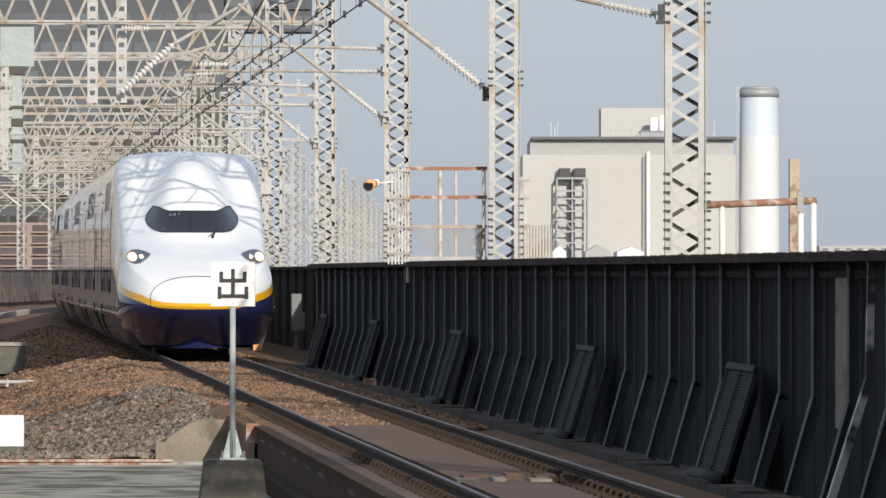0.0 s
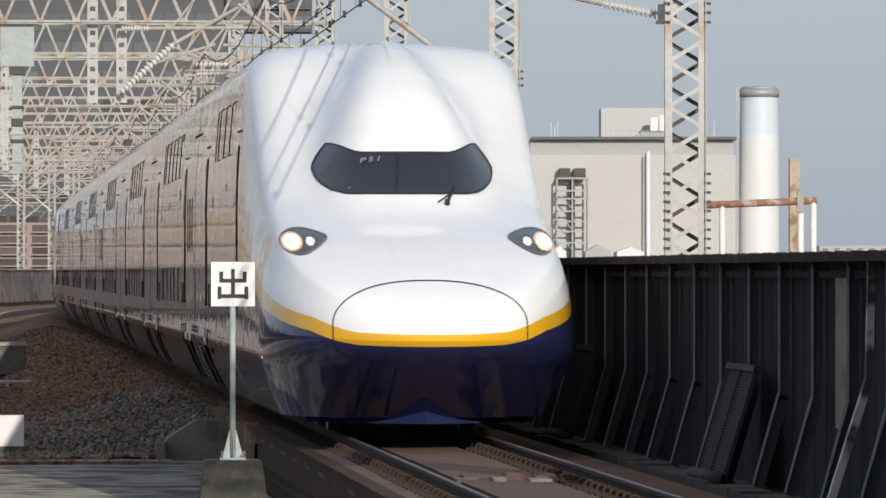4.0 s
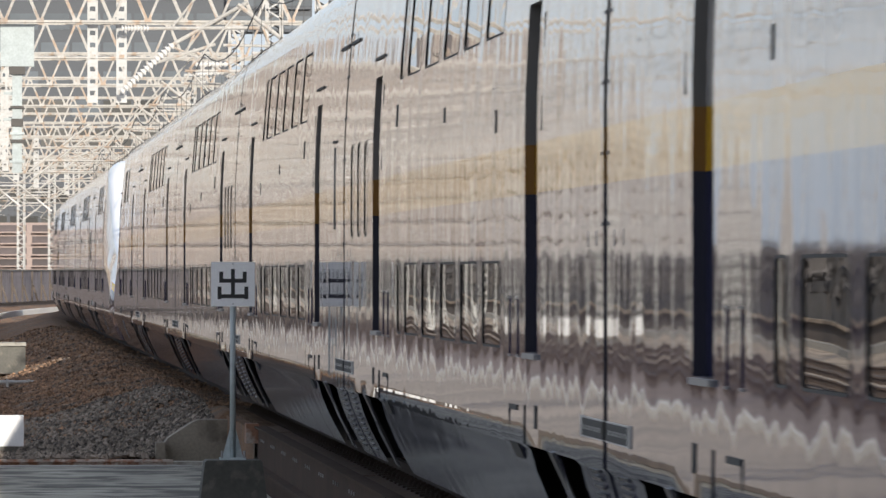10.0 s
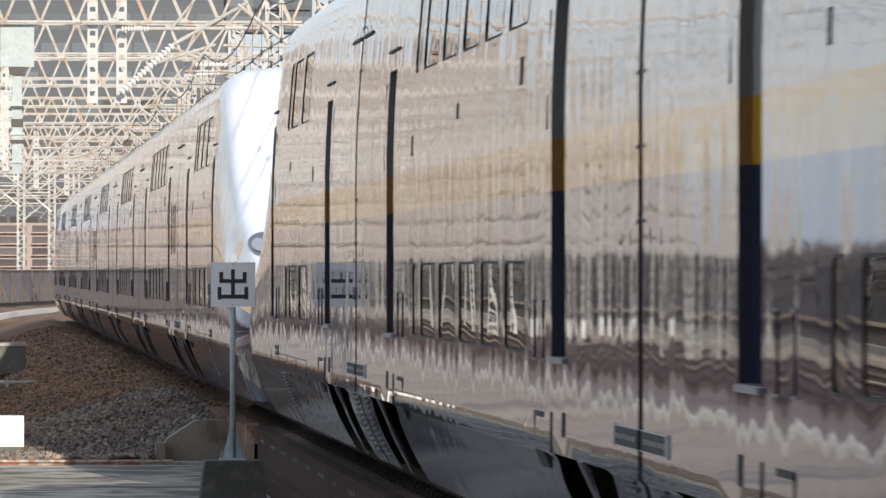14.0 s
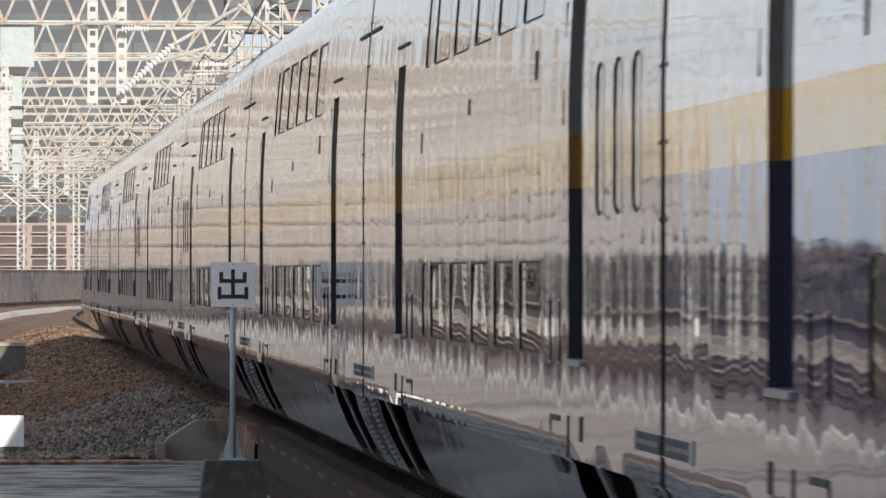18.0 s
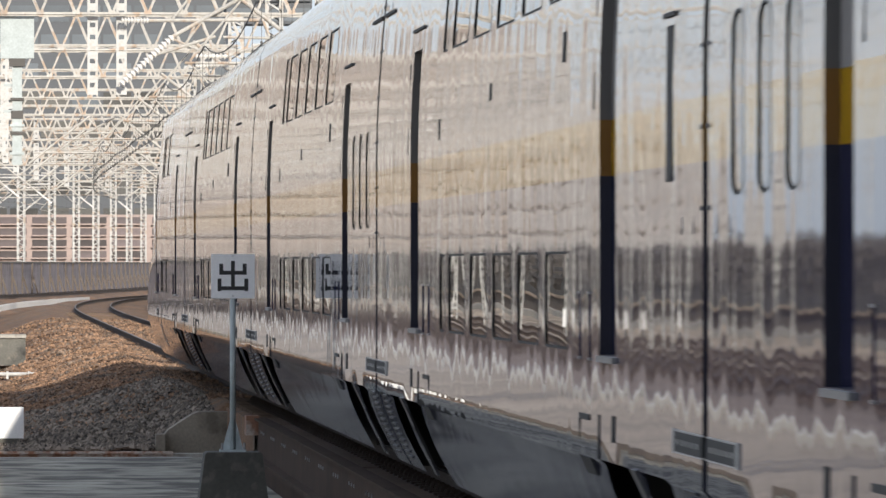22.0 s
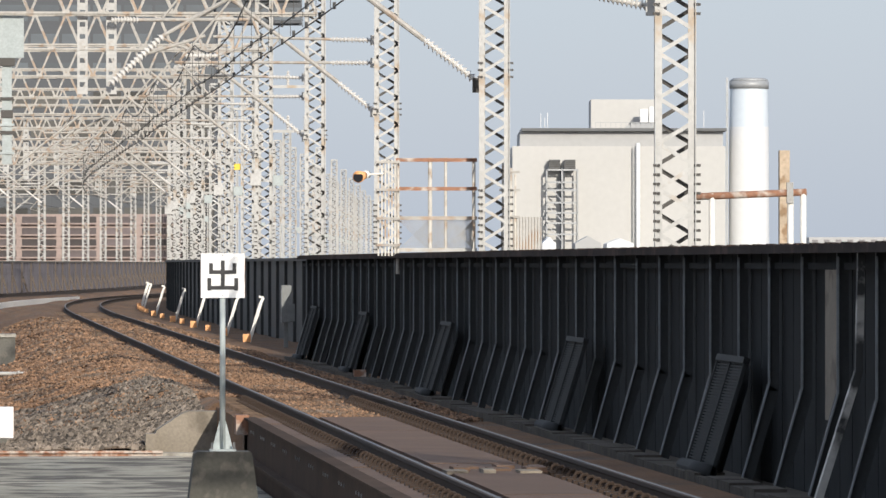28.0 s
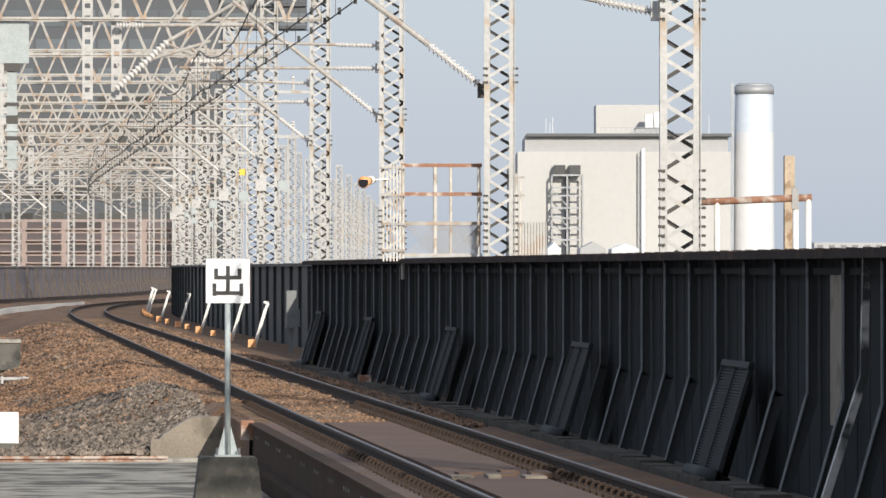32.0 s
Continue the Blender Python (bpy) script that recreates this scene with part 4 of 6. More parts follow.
            slab_on(b, side, *sorted((at(0.15), at(1.5))), 3.665, 3.69, 0.012)
            part("grab_bar", b.mesh("grab_bar", M["rubber"]), car)
            b = Bits()
            for k in range(12):
                slab_on(b, side, *sorted((at(0.55), at(1.05))), 0.30 + 0.042 * k, 0.315 + 0.042 * k, 0.012)
            part("louvre", b.mesh("skirt_louvre", M["fitting"]), car)
            for u0, u1, q0, q1, nm in ((5.75, 6.35, 0.98, 1.01, "step_recess"), (5.75, 6.35, 0.70, 0.79, "step_recess"), (6.33, 6.37, 0.79, 0.98, "step_recess"),
                                       (5.18, 5.22, 0.8, 1.02, "panel_seam"), (4.34, 4.46, 0.90, 1.03, "handle_slot")):
                b = Bits()
                slab_on(b, side, *sorted((at(u0), at(u1))), q0, q1, 0.006)
                part(nm, b.mesh(nm, M["rubber"]), car)
            b = Bits()
            slab_on(b, side, at(3.15), at(3.4), 0.24, 0.8, 0.012) if not e else slab_on(b, side, at(3.4), at(3.15), 0.24, 0.8, 0.012)
            part("skirt_strut", b.mesh("skirt_strut", M["fitting"]), car)
        for u0, u1, q0, q1 in ((7.35, 7.5, 2.84, 3.0), (17.5, 17.58, 2.6, 2.74), (12.75, 12.86, 2.76, 2.86)):
            if nose and u0 < 12:
                continue
            b = Bits()
            slab_on(b, side, u0, u1, q0, q1, 0.005)
            part("marker", b.mesh("side_marker", M["rubber"]), car)
    return car


end_car = build_car(True, "double-deck driving car with long white duckbill nose and lit headlights", lit=True)
dark_end_car = build_car(True, "double-deck driving car with long white duckbill nose, headlights off")
mid_car = build_car(False, "double-deck train car, white over yellow line and dark blue")
slit_car = build_car(False, "double-deck train car with one narrow dark display slit", slit=True)
slot_car = build_car(False, "double-deck train car with three narrow vestibule windows at one end", slots=True)

SPEED, TIP = 19.22, 152.78


def car_rows(k, reverse):
    rows = []
    for t in [0, 1, 2, 3, 4, 5, 6, 8, 10, 12, 14, 16, 18, 20, 22, 24, 26, 28, 30, 32]:
        s = TIP - SPEED * t + 25 * k + 12.5 + (0.78 if k > 7 else 0)
        a, b = along(s - 8.75, TRACK), along(s + 8.75, TRACK)
        c = (a + b) / 2
        turn = math.degrees(math.atan2(b.y - a.y, b.x - a.x)) - 90
        rows.append((t, pose(c.x, c.y, 0, 0, 0, turn + (180 if reverse else 0))))
    return rows


REVERSED = (3, 7, 11, 15)
cars, used = [], []
for k in range(16):
    src = end_car if k == 0 else dark_end_car if k in (7, 8, 15) else slit_car if k in (4, 12) else slot_car if k in (1, 3, 5, 9, 11, 13) else mid_car
    if src in used:
        cars.append(copy_thing(src, pose(TRACK, 100 + 25 * k, 0)))
    else:
        used.append(src)
        cars.append(src)


# ------------------------------------------------------------------ track on the girder bridge
def build_bridge():
    # the girder beside the left rail, its bolts and the boards on it
    g = thing("bridge_girder", "dark riveted steel girder carrying the rail", "girder", kind="structure")
    b = Bits().box(3.55, 3.58, 40, 89.5, -0.95, -0.13).box(3.50, 3.66, 40, 89.5, -0.15, -0.128).box(3.44, 3.66, 40, 89.5, -0.62, -0.58).box(3.44, 3.66, 40, 89.5, -0.95, -0.9)
    part("web", b.mesh("girder_web", M["girder"]), g)
    b = Bits()
    for k in range(75):
        s = 58 + 0.42 * k
        if k % 7 < 3:
            b.box(3.54, 3.55, s, s + 0.06, -0.30, -0.265)
    part("rivets", b.mesh("girder_rivets", M["grey_metal"]), g)
    part("end_block", Bits().box(3.40, 3.56, 89.2, 89.7, -0.34, -0.1).mesh("girder_end", M["red_rust"]), g, None, "rust-red end block")
    deck = thing("track_deck", "brown boarded deck between and beside the rails", "deck", kind="structure")
    rng = random.Random(5)
    s = 40.0
    while s < 89:
        w = rng.uniform(4.2, 5.0)
        e = min(89.6, s + w - 0.02)
        part("plank", Bits().box(3.66, 3.90, s, e, -0.19, -0.14 + rng.uniform(-0.004, 0.004)).mesh("deck_plank", M["plank"]), deck)
        part("plank", Bits().box(4.40, 5.22, s, min(e, 88.5), -0.16, -0.105 + rng.uniform(-0.004, 0.004)).mesh("deck_plank", M["plank"]), deck)
        s += w
    for k in range(9):
        x = 4.35 + 0.11 * k
        part("loose_board", Bits().box(x, x + rng.uniform(0.09, 0.2), 64.6 + 0.7 * (k % 3), 65.2 + 0.7 * (k % 3), -0.12, -0.085 + 0.01 * (k % 2)).mesh("deck_scrap", M["block" if k % 3 == 0 else "plank"]), deck)
    base = Bits().box(3.6, 6.6, 40, 90, -0.5, -0.20).mesh("track_slab", M["ballast"])
    thing("track_slab", "rusty brown concrete slab under the rails", "slab", base, kind="structure")
    kerb = thing("trough_kerb", "dark concrete cable trough at the foot of the barrier", "kerb", kind="structure")
    s = 45.0
    while s < 150:
        part("trough_lid", Bits().box(6.72, 7.0, s, s + 0.96, -0.5, -0.14 + rng.uniform(-0.03, 0.0)).mesh("trough_lid", M["walk"]), kerb)
        s += 1.0
    walk_ = Bits().box(6.6, 7.5, 40, 156, -0.6, -0.24).mesh("side_walk", M["walk"])
    thing("side_walk", "dark stained concrete walkway under the barrier", "walkway", walk_, kind="structure")


def build_sleepers():
    bed = thing("sleeper_row", "half-buried grey concrete sleepers under the rails", "sleeper", kind="structure")
    me = Bits().prism([(-1.2, -0.3), (1.2, -0.3), (1.18, -0.135), (0.45, -0.165), (-0.45, -0.165), (-1.18, -0.135)], -0.12, 0.12).mesh("sleeper", M["sleeper"])
    for k in range(290):
        part("sleeper", me, bed, place(90.2 + 0.68 * k, TRACK))


def build_fasteners():
    b = Bits()
    b.box(-0.14, 0.14, -0.09, 0.09, -0.19, -0.15)
    for k in range(7):
        a0, a1 = math.pi * k / 6, math.pi * (k + 1) / 6
        if k < 6:
            b.rod((0.03 + 0.045 * math.cos(a0), 0.0, -0.15 + 0.055 * math.sin(a0)), (0.03 + 0.045 * math.cos(a1), 0, -0.15 + 0.055 * math.sin(a1)), 0.016, 5)
    clip = b.mesh("rail_clip", M["rail_side"])
    set_ = thing("rail_fasteners", "rows of rusty coiled rail clips along the rails", "rail fastener", kind="structure")
    for k in range(72):
        for x in (-0.7525, 0.7525):
            for q in (-1, 1):
                part("rail_clip", clip, set_, pose(TRACK + x + q * 0.10, 56 + 0.625 * k, 0.03, 0, 0, 0 if q > 0 else 180))


# ------------------------------------------------------------------ barriers
BARRIER, RIB = 7.3, 2.57


def build_barriers():
    wall = thing("noise_barrier", "dark steel noise barrier with ribs and raking struts", "barrier", kind="structure")
    # one rib: flange and web, upright above, raking below
    rib = Bits()
    rib.box(0, 0.012, -0.03, 0.03, 0.66, 1.90)
    rib.box(0.012, 0.10, -0.006, 0.006, 0.62, 1.90)
    rib_up = rib.mesh("rib_upright", M["dark_steel"])
    st = Bits()
    st.bar((0.0, 0, 0.68), (-0.25, 0, -0.22), 0.012, 0.09, (0, 1, 0))
    st.add([(0.0, -0.006, 0.68), (0.10, -0.006, 0.62), (-0.15, -0.006, -0.22), (-0.25, -0.006, -0.22),
            (0.0, 0.006, 0.68), (0.10, 0.006, 0.62), (-0.15, 0.006, -0.22), (-0.25, 0.006, -0.22)],
           [(0, 1, 2, 3), (7, 6, 5, 4), (0, 4, 5, 1), (1, 5, 6, 2), (2, 6, 7, 3), (3, 7, 4, 0)])
    strut = st.mesh("rib_strut", M["dark_steel"])
    # pale strips along the edges of ribs and struts
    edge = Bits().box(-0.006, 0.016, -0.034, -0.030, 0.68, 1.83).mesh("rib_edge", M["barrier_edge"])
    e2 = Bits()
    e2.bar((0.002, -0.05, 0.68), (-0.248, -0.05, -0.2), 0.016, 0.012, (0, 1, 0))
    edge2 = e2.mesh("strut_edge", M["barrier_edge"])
    # Panels near-black: the shade of the gaps behind the ribs, put into the colour.
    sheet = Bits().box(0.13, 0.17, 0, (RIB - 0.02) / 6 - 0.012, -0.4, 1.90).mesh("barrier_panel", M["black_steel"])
    s = 42.0
    while s < 155:
        up = part("rib", rib_up, wall, pose(BARRIER, s, 0))
        part("pale_edge", edge, up)
        q = part("strut", strut, wall, pose(BARRIER, s, 0))
        part("pale_edge", edge2, q)
        for i in range(6):
            part("panel", sheet, wall, pose(BARRIER + 0.003 * (i % 2), s + 0.02 + (RIB - 0.02) * i / 6, 0))
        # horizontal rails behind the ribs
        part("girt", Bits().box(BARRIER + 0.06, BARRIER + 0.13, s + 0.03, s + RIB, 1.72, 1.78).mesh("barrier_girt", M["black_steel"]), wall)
        s += RIB
    part("cap", Bits().box(BARRIER - 0.09, BARRIER + 0.2, 42, 155, 1.905, 1.935).box(BARRIER - 0.09, BARRIER - 0.08, 42, 155, 1.86, 1.905).mesh("barrier_cap", M["cap"]), wall)
    bolts = Bits()
    for k in range(300):
        y = 44 + 0.37 * k
        bolts.box(BARRIER - 0.05, BARRIER + 0.02, y, y + 0.14, 1.935, 1.941 + 0.005 * (k % 3))
    tagged(part("cap_clips", bolts.mesh("cap_clips", M["cap"]), wall), kind="stuff")
    # the nearest rib with its kinked strut
    lean = thing("leaning_bar", "kinked barrier rib with peeling pale paint", "steel bar", at=pose(0, 58.4, 0))
    part("bar", Bits().bar((7.305, 0, 1.86), (7.285, 0, 0.88), 0.06, 0.09, (0, 1, 0)).bar((7.285, 0, 0.90), (6.93, 0, -0.22), 0.06, 0.13, (0, 1, 0)).mesh("leaning_bar", M["peeling"]), lean)
    part("foot", Bits().box(6.86, 7.06, -0.12, 0.12, -0.24, -0.19).mesh("peeling_foot", M["peeling"]), lean)
    part("post", Bits().box(BARRIER + 0.06, BARRIER + 0.125, 60.4, 61.3, 0.44, 1.72).mesh("infill_post", M["block"]), wall)
    # ladders of grating leaning on the struts
    for s in (67.0, 84.0, 106.5, 128.5, 146.5):
        b = Bits()
        b.box(-0.02, 0.02, -1.2, -1.14, 0, 1.08).box(-0.02, 0.02, 1.14, 1.2, 0, 1.08).box(-0.02, 0.02, -0.03, 0.03, 0, 1.08)
        for k in range(36):
            b.box(-0.006, 0.016, -1.15, 1.15, 0.05 + 0.0285 * k, 0.066 + 0.0285 * k)
        g = thing("grating_panel", "dark steel grating panel leaning against the barrier foot", "grating", at=pose(6.86, s, -0.16, 0, 17, 0), group="leaning gratings")
        part("grille", b.mesh("grating_bars", M["grating"]), g)
        part("backing", Bits().box(0.02, 0.026, -1.18, 1.18, 0.02, 1.06).mesh("grating_back", M["grating"]), g)
        part("foot_roll", Bits().rod((-0.03, -1.2, 0.02), (-0.03, 1.2, 0.02), 0.07, 10).mesh("grating_foot", M["grating"], True), g)
        part("top_bar", Bits().box(-0.03, 0.03, -1.2, 1.2, 1.06, 1.12).mesh("grating_top", M["grating"]), g)
    # beyond the step the barrier goes on a little lower
    far = thing("noise_barrier", "dark far noise barrier along the curve", "barrier", kind="structure")
    s = 155.0
    while s < 430:
        me = sweep("barrier_panel", [(8.59, -0.4), (8.59, 1.84), (8.65, 1.84), (8.65, -0.4)], s, s + 4.95, 2.475, M["dark_steel"])
        part("panel", me, far)
        part("rib", Bits().box(-0.06, 0.1, -0.05, 0.05, -0.3, 1.84).mesh("far_rib", M["dark_steel"]), far, place(s, 8.57))
        s += 5.0
    part("cap", sweep("barrier_cap", [(8.47, 1.84), (8.47, 1.92), (8.75, 1.92), (8.75, 1.84)], 155, 430, 5, M["dark_steel"]), far)
    # the line's other side
    left = thing("noise_barrier", "brown-grey concrete noise barrier with raking ribs", "barrier", kind="structure")
    part("wall", sweep("barrier_wall", [(-7.5, -0.6), (-7.5, 1.85), (-7.62, 1.85), (-7.62, -0.6)], 368, 900, 4, M["left_wall"]), left)
    part("cap", sweep("barrier_cap", [(-7.44, 1.85), (-7.44, 1.95), (-7.68, 1.95), (-7.68, 1.85)], 368, 900, 4, M["dark_concrete"]), left)
    b = Bits()
    b.box(-0.02, 0.1, -0.06, 0.06, -0.4, 1.85)
    b.bar((0.1, 0, 0.95), (0.5, 0, -0.4), 0.12, 0.08, (0, 1, 0))
    rib = b.mesh("wall_rib", M["left_rib"])
    for k in range(60):
        part("rib", rib, left, place(370 + 8.0 * k, -7.5))


# ------------------------------------------------------------------ gantries
def lattice_column(h, w=0.46, pitch=0.28):
    lace = Bits()
    leg = Bits().box(w / 2 - 0.045, w / 2 + 0.045, w / 2 - 0.006, w / 2 + 0.006, -1.5, h).box(w / 2 - 0.006, w / 2 + 0.006, w / 2 - 0.09, w / 2 - 0.006, -1.5, h)
    n = int((h + 1.5) / pitch)
    for k in range(n):
        z0, z1 = -1.5 + k * pitch, -1.5 + (k + 1) * pitch
        s = 1 if k % 2 else -1
        for y in (-w / 2, w / 2):
            q = s if y < 0 else -s
            # Far-face bars take the near-black material, their shade put into the colour.
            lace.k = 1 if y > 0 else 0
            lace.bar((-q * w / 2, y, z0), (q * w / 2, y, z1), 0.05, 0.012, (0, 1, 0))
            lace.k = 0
            lace.bar((y, -q * w / 2, z0), (y, q * w / 2, z1), 0.05, 0.012, (1, 0, 0))
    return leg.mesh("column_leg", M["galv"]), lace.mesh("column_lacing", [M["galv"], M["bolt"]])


def stand_column(g, x, leg, lace):
    c = tagged(part("column_lacing", lace, g, pose(x, 0, 0)), kind="stuff")
    for k in range(4):
        part("column_leg", leg, c, pose(0, 0, 0, 0, 0, 90 * k))
    return c


def insulator(b, p, q, r=0.075, core=0.03, n=11):
    """A ribbed porcelain rod from p to q."""
    p, q = Vector(p), Vector(q)
    b.rod(p, q, core, 8)
    for k in range(n):
        a = p + (q - p) * (k + 0.2) / n
        c = p + (q - p) * (k + 0.75) / n
        b.rod(a, c, r, 10, r * 0.55)


def cantilever(flip=1):
    """A hinged bracket: raking tube, top tube and steady arm, each with its insulator. The column is at x = 0, the wire at x = -3.9."""
    tubes, ins, shoe = Bits(), Bits(), []
    f = flip
    tubes.rod((-1.0 * f, 0, 5.55), (-3.3 * f, 0, 7.35), 0.045, 8)
    insulator(ins, (-0.22 * f, 0, 4.93), (-1.0 * f, 0, 5.55))
    tubes.rod((-1.15 * f, 0, 6.45), (-3.6 * f, 0, 6.5), 0.03, 8)
    insulator(ins, (-0.28 * f, 0, 6.43), (-1.15 * f, 0, 6.45), 0.065)
    tubes.rod((-1.15 * f, 0, 5.96), (-4.4 * f, 0, 5.96), 0.03, 8)
    insulator(ins, (-0.28 * f, 0, 5.96), (-1.15 * f, 0, 5.96), 0.065)
    tubes.rod((-3.2 * f, 0, 7.3), (-4.3 * f, 0, 6.0), 0.025, 6)
    tubes.rod((-4.3 * f, 0, 5.96), (-3.6 * f, 0, 5.2), 0.02, 6)
    tubes.rod((-3.6 * f, 0, 5.2), (-4.1 * f, 0, 5.1), 0.02, 6)
    tubes.rod((-2.2 * f, 0, 6.5), (-2.6 * f, 0, 5.96), 0.02, 6)
    for z in (4.93, 5.96, 6.43):
        shoe.append(Bits().box(min(-0.32 * f, -0.18 * f), max(-0.32 * f, -0.18 * f), -0.09, 0.09, z - 0.1, z + 0.1).mesh("bracket_shoe", M["galv"]))
    return (tubes.mesh("bracket_tube", M["rusty_galv"]), ins.mesh("bracket_insulator", M["porcelain"]), *shoe)


def build_gantries():
    leg, lace = lattice_column(10.0)
    splice = Bits()
    for z0, z1 in ((0.9, 3.0), (4.85, 5.15)):
        for x in (-0.23, 0.23):
            k = z0
            while k < z1:
                splice.box(x - 0.018, x + 0.018, -0.262, -0.236, k, k + 0.035)
                splice.box(x + math.copysign(0.045, x) - 0.02, x + math.copysign(0.045, x) + 0.02, -0.24, -0.2, k, k + 0.035)
                k += 0.115
    splice = splice.mesh("splice_bolts", M["bolt"])
    x0, x1, z0, z1 = -9.0, 8.9, 8.0, 9.05
    chord = Bits().box(x0, x1, -0.045, 0.045, -0.006, 0.006).box(x0, x1, -0.006, 0.006, -0.05, 0.05).mesh("beam_chord", M["rusty_galv"])
    b = Bits()
    n = 20
    for k in range(n):
        a, c = x0 + (x1 - x0) * k / n, x0 + (x1 - x0) * (k + 1) / n
        m = (a + c) / 2
        for y in (-0.3, 0.3):
            b.bar((a, y, z0), (m, y, z1), 0.06, 0.02, (0, 1, 0))
            b.bar((m, y, z1), (c, y, z0), 0.06, 0.02, (0, 1, 0))
            b.box(a - 0.09, a + 0.09, y - 0.012, y + 0.012, z0 - 0.02, z0 + 0.09)
            b.box(m - 0.09, m + 0.09, y - 0.012, y + 0.012, z1 - 0.09, z1 + 0.02)
        b.bar((a, -0.3, z0), (c, 0.3, z0), 0.04, 0.03)
        b.bar((a, 0.3, z1), (c, -0.3, z1), 0.04, 0.03)
    lacing = b.mesh("beam_lacing", M["rusty_galv"])
    for y in (-0.3, 0.3):
        for z in (z0, z1):
            b.box(x0, x1, y - 0.04, y + 0.04, z - 0.006, z + 0.006)
    yard = b.mesh("yard_beam", M["rusty_galv"])
    arm = cantilever(1)
    t, i, sh = Bits(), Bits(), Bits()
    t.rod((-1.15, 0, 5.50), (-3.9, 0, 7.55), 0.05, 8)
    insulator(i, (-0.26, 0, 4.80), (-1.15, 0, 5.50), 0.085, 0.035, 13)
    sh.box(-0.34, -0.18, -0.1, 0.1, 4.62, 4.86)
    rake = (t.mesh("rake_tube", M["rusty_galv"]), i.mesh("rake_insulator", M["porcelain"]), sh.mesh("rake_shoe", M["bolt"]))
    t, i, sh = Bits(), Bits(), Bits()
    t.rod((-1.0, 0, 5.12), (-3.9, 0, 5.75), 0.04, 8)
    insulator(i, (-0.26, 0, 4.97), (-1.0, 0, 5.12), 0.07, 0.03, 13)
    sh.box(-0.36, -0.1, -0.27, -0.23, 4.85, 5.1)
    flat_arm = (t.mesh("arm_tube", M["rusty_galv"]), i.mesh("arm_insulator", M["porcelain"]), sh.mesh("arm_shoe", M["galv"]))
    arm_left = cantilever(-1)
    # channel posts hanging from the beam
    dp = Bits()
    dp.box(-0.13, -0.07, -0.06, 0.06, 6.0, 9.0).box(0.07, 0.13, -0.06, 0.06, 6.0, 9.0)
    for k in range(10):
        dp.box(-0.07, 0.07, -0.06, -0.045, 6.0 + 0.3 * k, 6.18 + 0.3 * k)
    drop = dp.mesh("drop_post", M["galv"])
    hanger = Bits().box(-0.12, 0.12, -0.12, 0.12, 4.25, 6.9).mesh("hanger_post", M["pole"])
    hanger_bits = [("hanger_head", Bits().box(-0.42, 0.42, -0.14, 0.14, 6.9, 8.05).mesh("hanger_head", M["pole"]))]
    for z in (5.2, 4.5):
        hanger_bits.append(("hanger_plate", Bits().box(-0.18, 0.18, -0.16, 0.16, z, z + 0.06).mesh("hanger_plate", M["pole"])))
    for z in (5.55, 6.2):
        hanger_bits.append(("hanger_arm", Bits().box(-0.34, -0.12, -0.05, 0.05, z, z + 0.07).mesh("hanger_arm", M["pole"])))
    # bracket that the drop posts carry over our track
    pt, pi = Bits(), Bits()
    pt.rod((5.05, 0, 7.45), (6.9, 0, 8.5), 0.05, 8).rod((4.4, 0, 7.84), (7.2, 0, 7.86), 0.045, 8).rod((4.5, 0, 6.95), (6.1, 0, 7.45), 0.04, 8)
    pt.rod((5.0, 0, 7.84), (5.6, 0, 8.6), 0.03, 6).rod((5.9, 0, 8.0), (5.3, 0, 7.2), 0.03, 6).rod((5.0, 0, 7.4), (5.9, 0, 7.0), 0.03, 6)
    insulator(pi, (3.75, 0, 6.25), (5.05, 0, 7.45), 0.11, 0.05, 15)
    insulator(pi, (3.75, 0, 7.84), (4.45, 0, 7.84), 0.09, 0.04, 9)
    insulator(pi, (5.6, 0, 6.7), (6.3, 0, 6.75), 0.08, 0.04, 8)
    insulator(pi, (5.6, 0, 6.95), (6.4, 0, 6.95), 0.08, 0.04, 8)
    pt.rod((6.3, 0, 6.75), (7.4, 0, 6.8), 0.03, 6).rod((6.4, 0, 6.95), (7.4, 0, 7.3), 0.03, 6)
    post_arm = (pt.mesh("post_bracket_tube", M["rusty_galv"]), pi.mesh("post_bracket_insulator", M["porcelain"]))
    clamps = [Bits().box(-w, w, -w, w, a, c).mesh("hanger_clamp", M["bolt"]) for w, a, c in ((0.2, 6.7, 6.9), (0.17, 5.85, 5.92), (0.17, 5.0, 5.08), (0.15, 5.4, 5.6))]
    # feeder arms on the outside of the right column
    feeders = []
    for z in (5.6, 6.9):
        fi = Bits()
        for x in (0.7, 1.2):
            insulator(fi, (x, 0, z + 0.08), (x, 0, z + 0.5), 0.07, 0.03, 6)
        feeders.append((Bits().box(0.2, 1.3, -0.04, 0.04, z, z + 0.08).mesh("feeder_arm", M["galv"]), fi.mesh("feeder_insulator", M["porcelain"])))
    boxes = [Bits().box(-0.42, -0.1, -0.4, -0.25, 4.05, 4.4).mesh("mast_box", M["galv"]), Bits().box(0.25, 0.55, -0.15, 0.15, 4.05, 4.35).mesh("mast_box", M["pole"])]
    for k in range(30):
        # First gantry, out of view, is shifted so its beam shadow crosses the nose.
        s = 59 + 30.4 * k if k else 51.0
        near = s < 480
        g = thing("lattice_gantry", "pale galvanised lattice gantry with rusty beam over the tracks" if near else "far lattice mast beside the curved line",
                  "gantry", group="gantries over the line", at=place(s))
        for x in (8.86,) if k in (1, 2) else (8.86, -9.3) if k < 7 else (8.86, -9.0):
            c = stand_column(g, x, leg, lace)
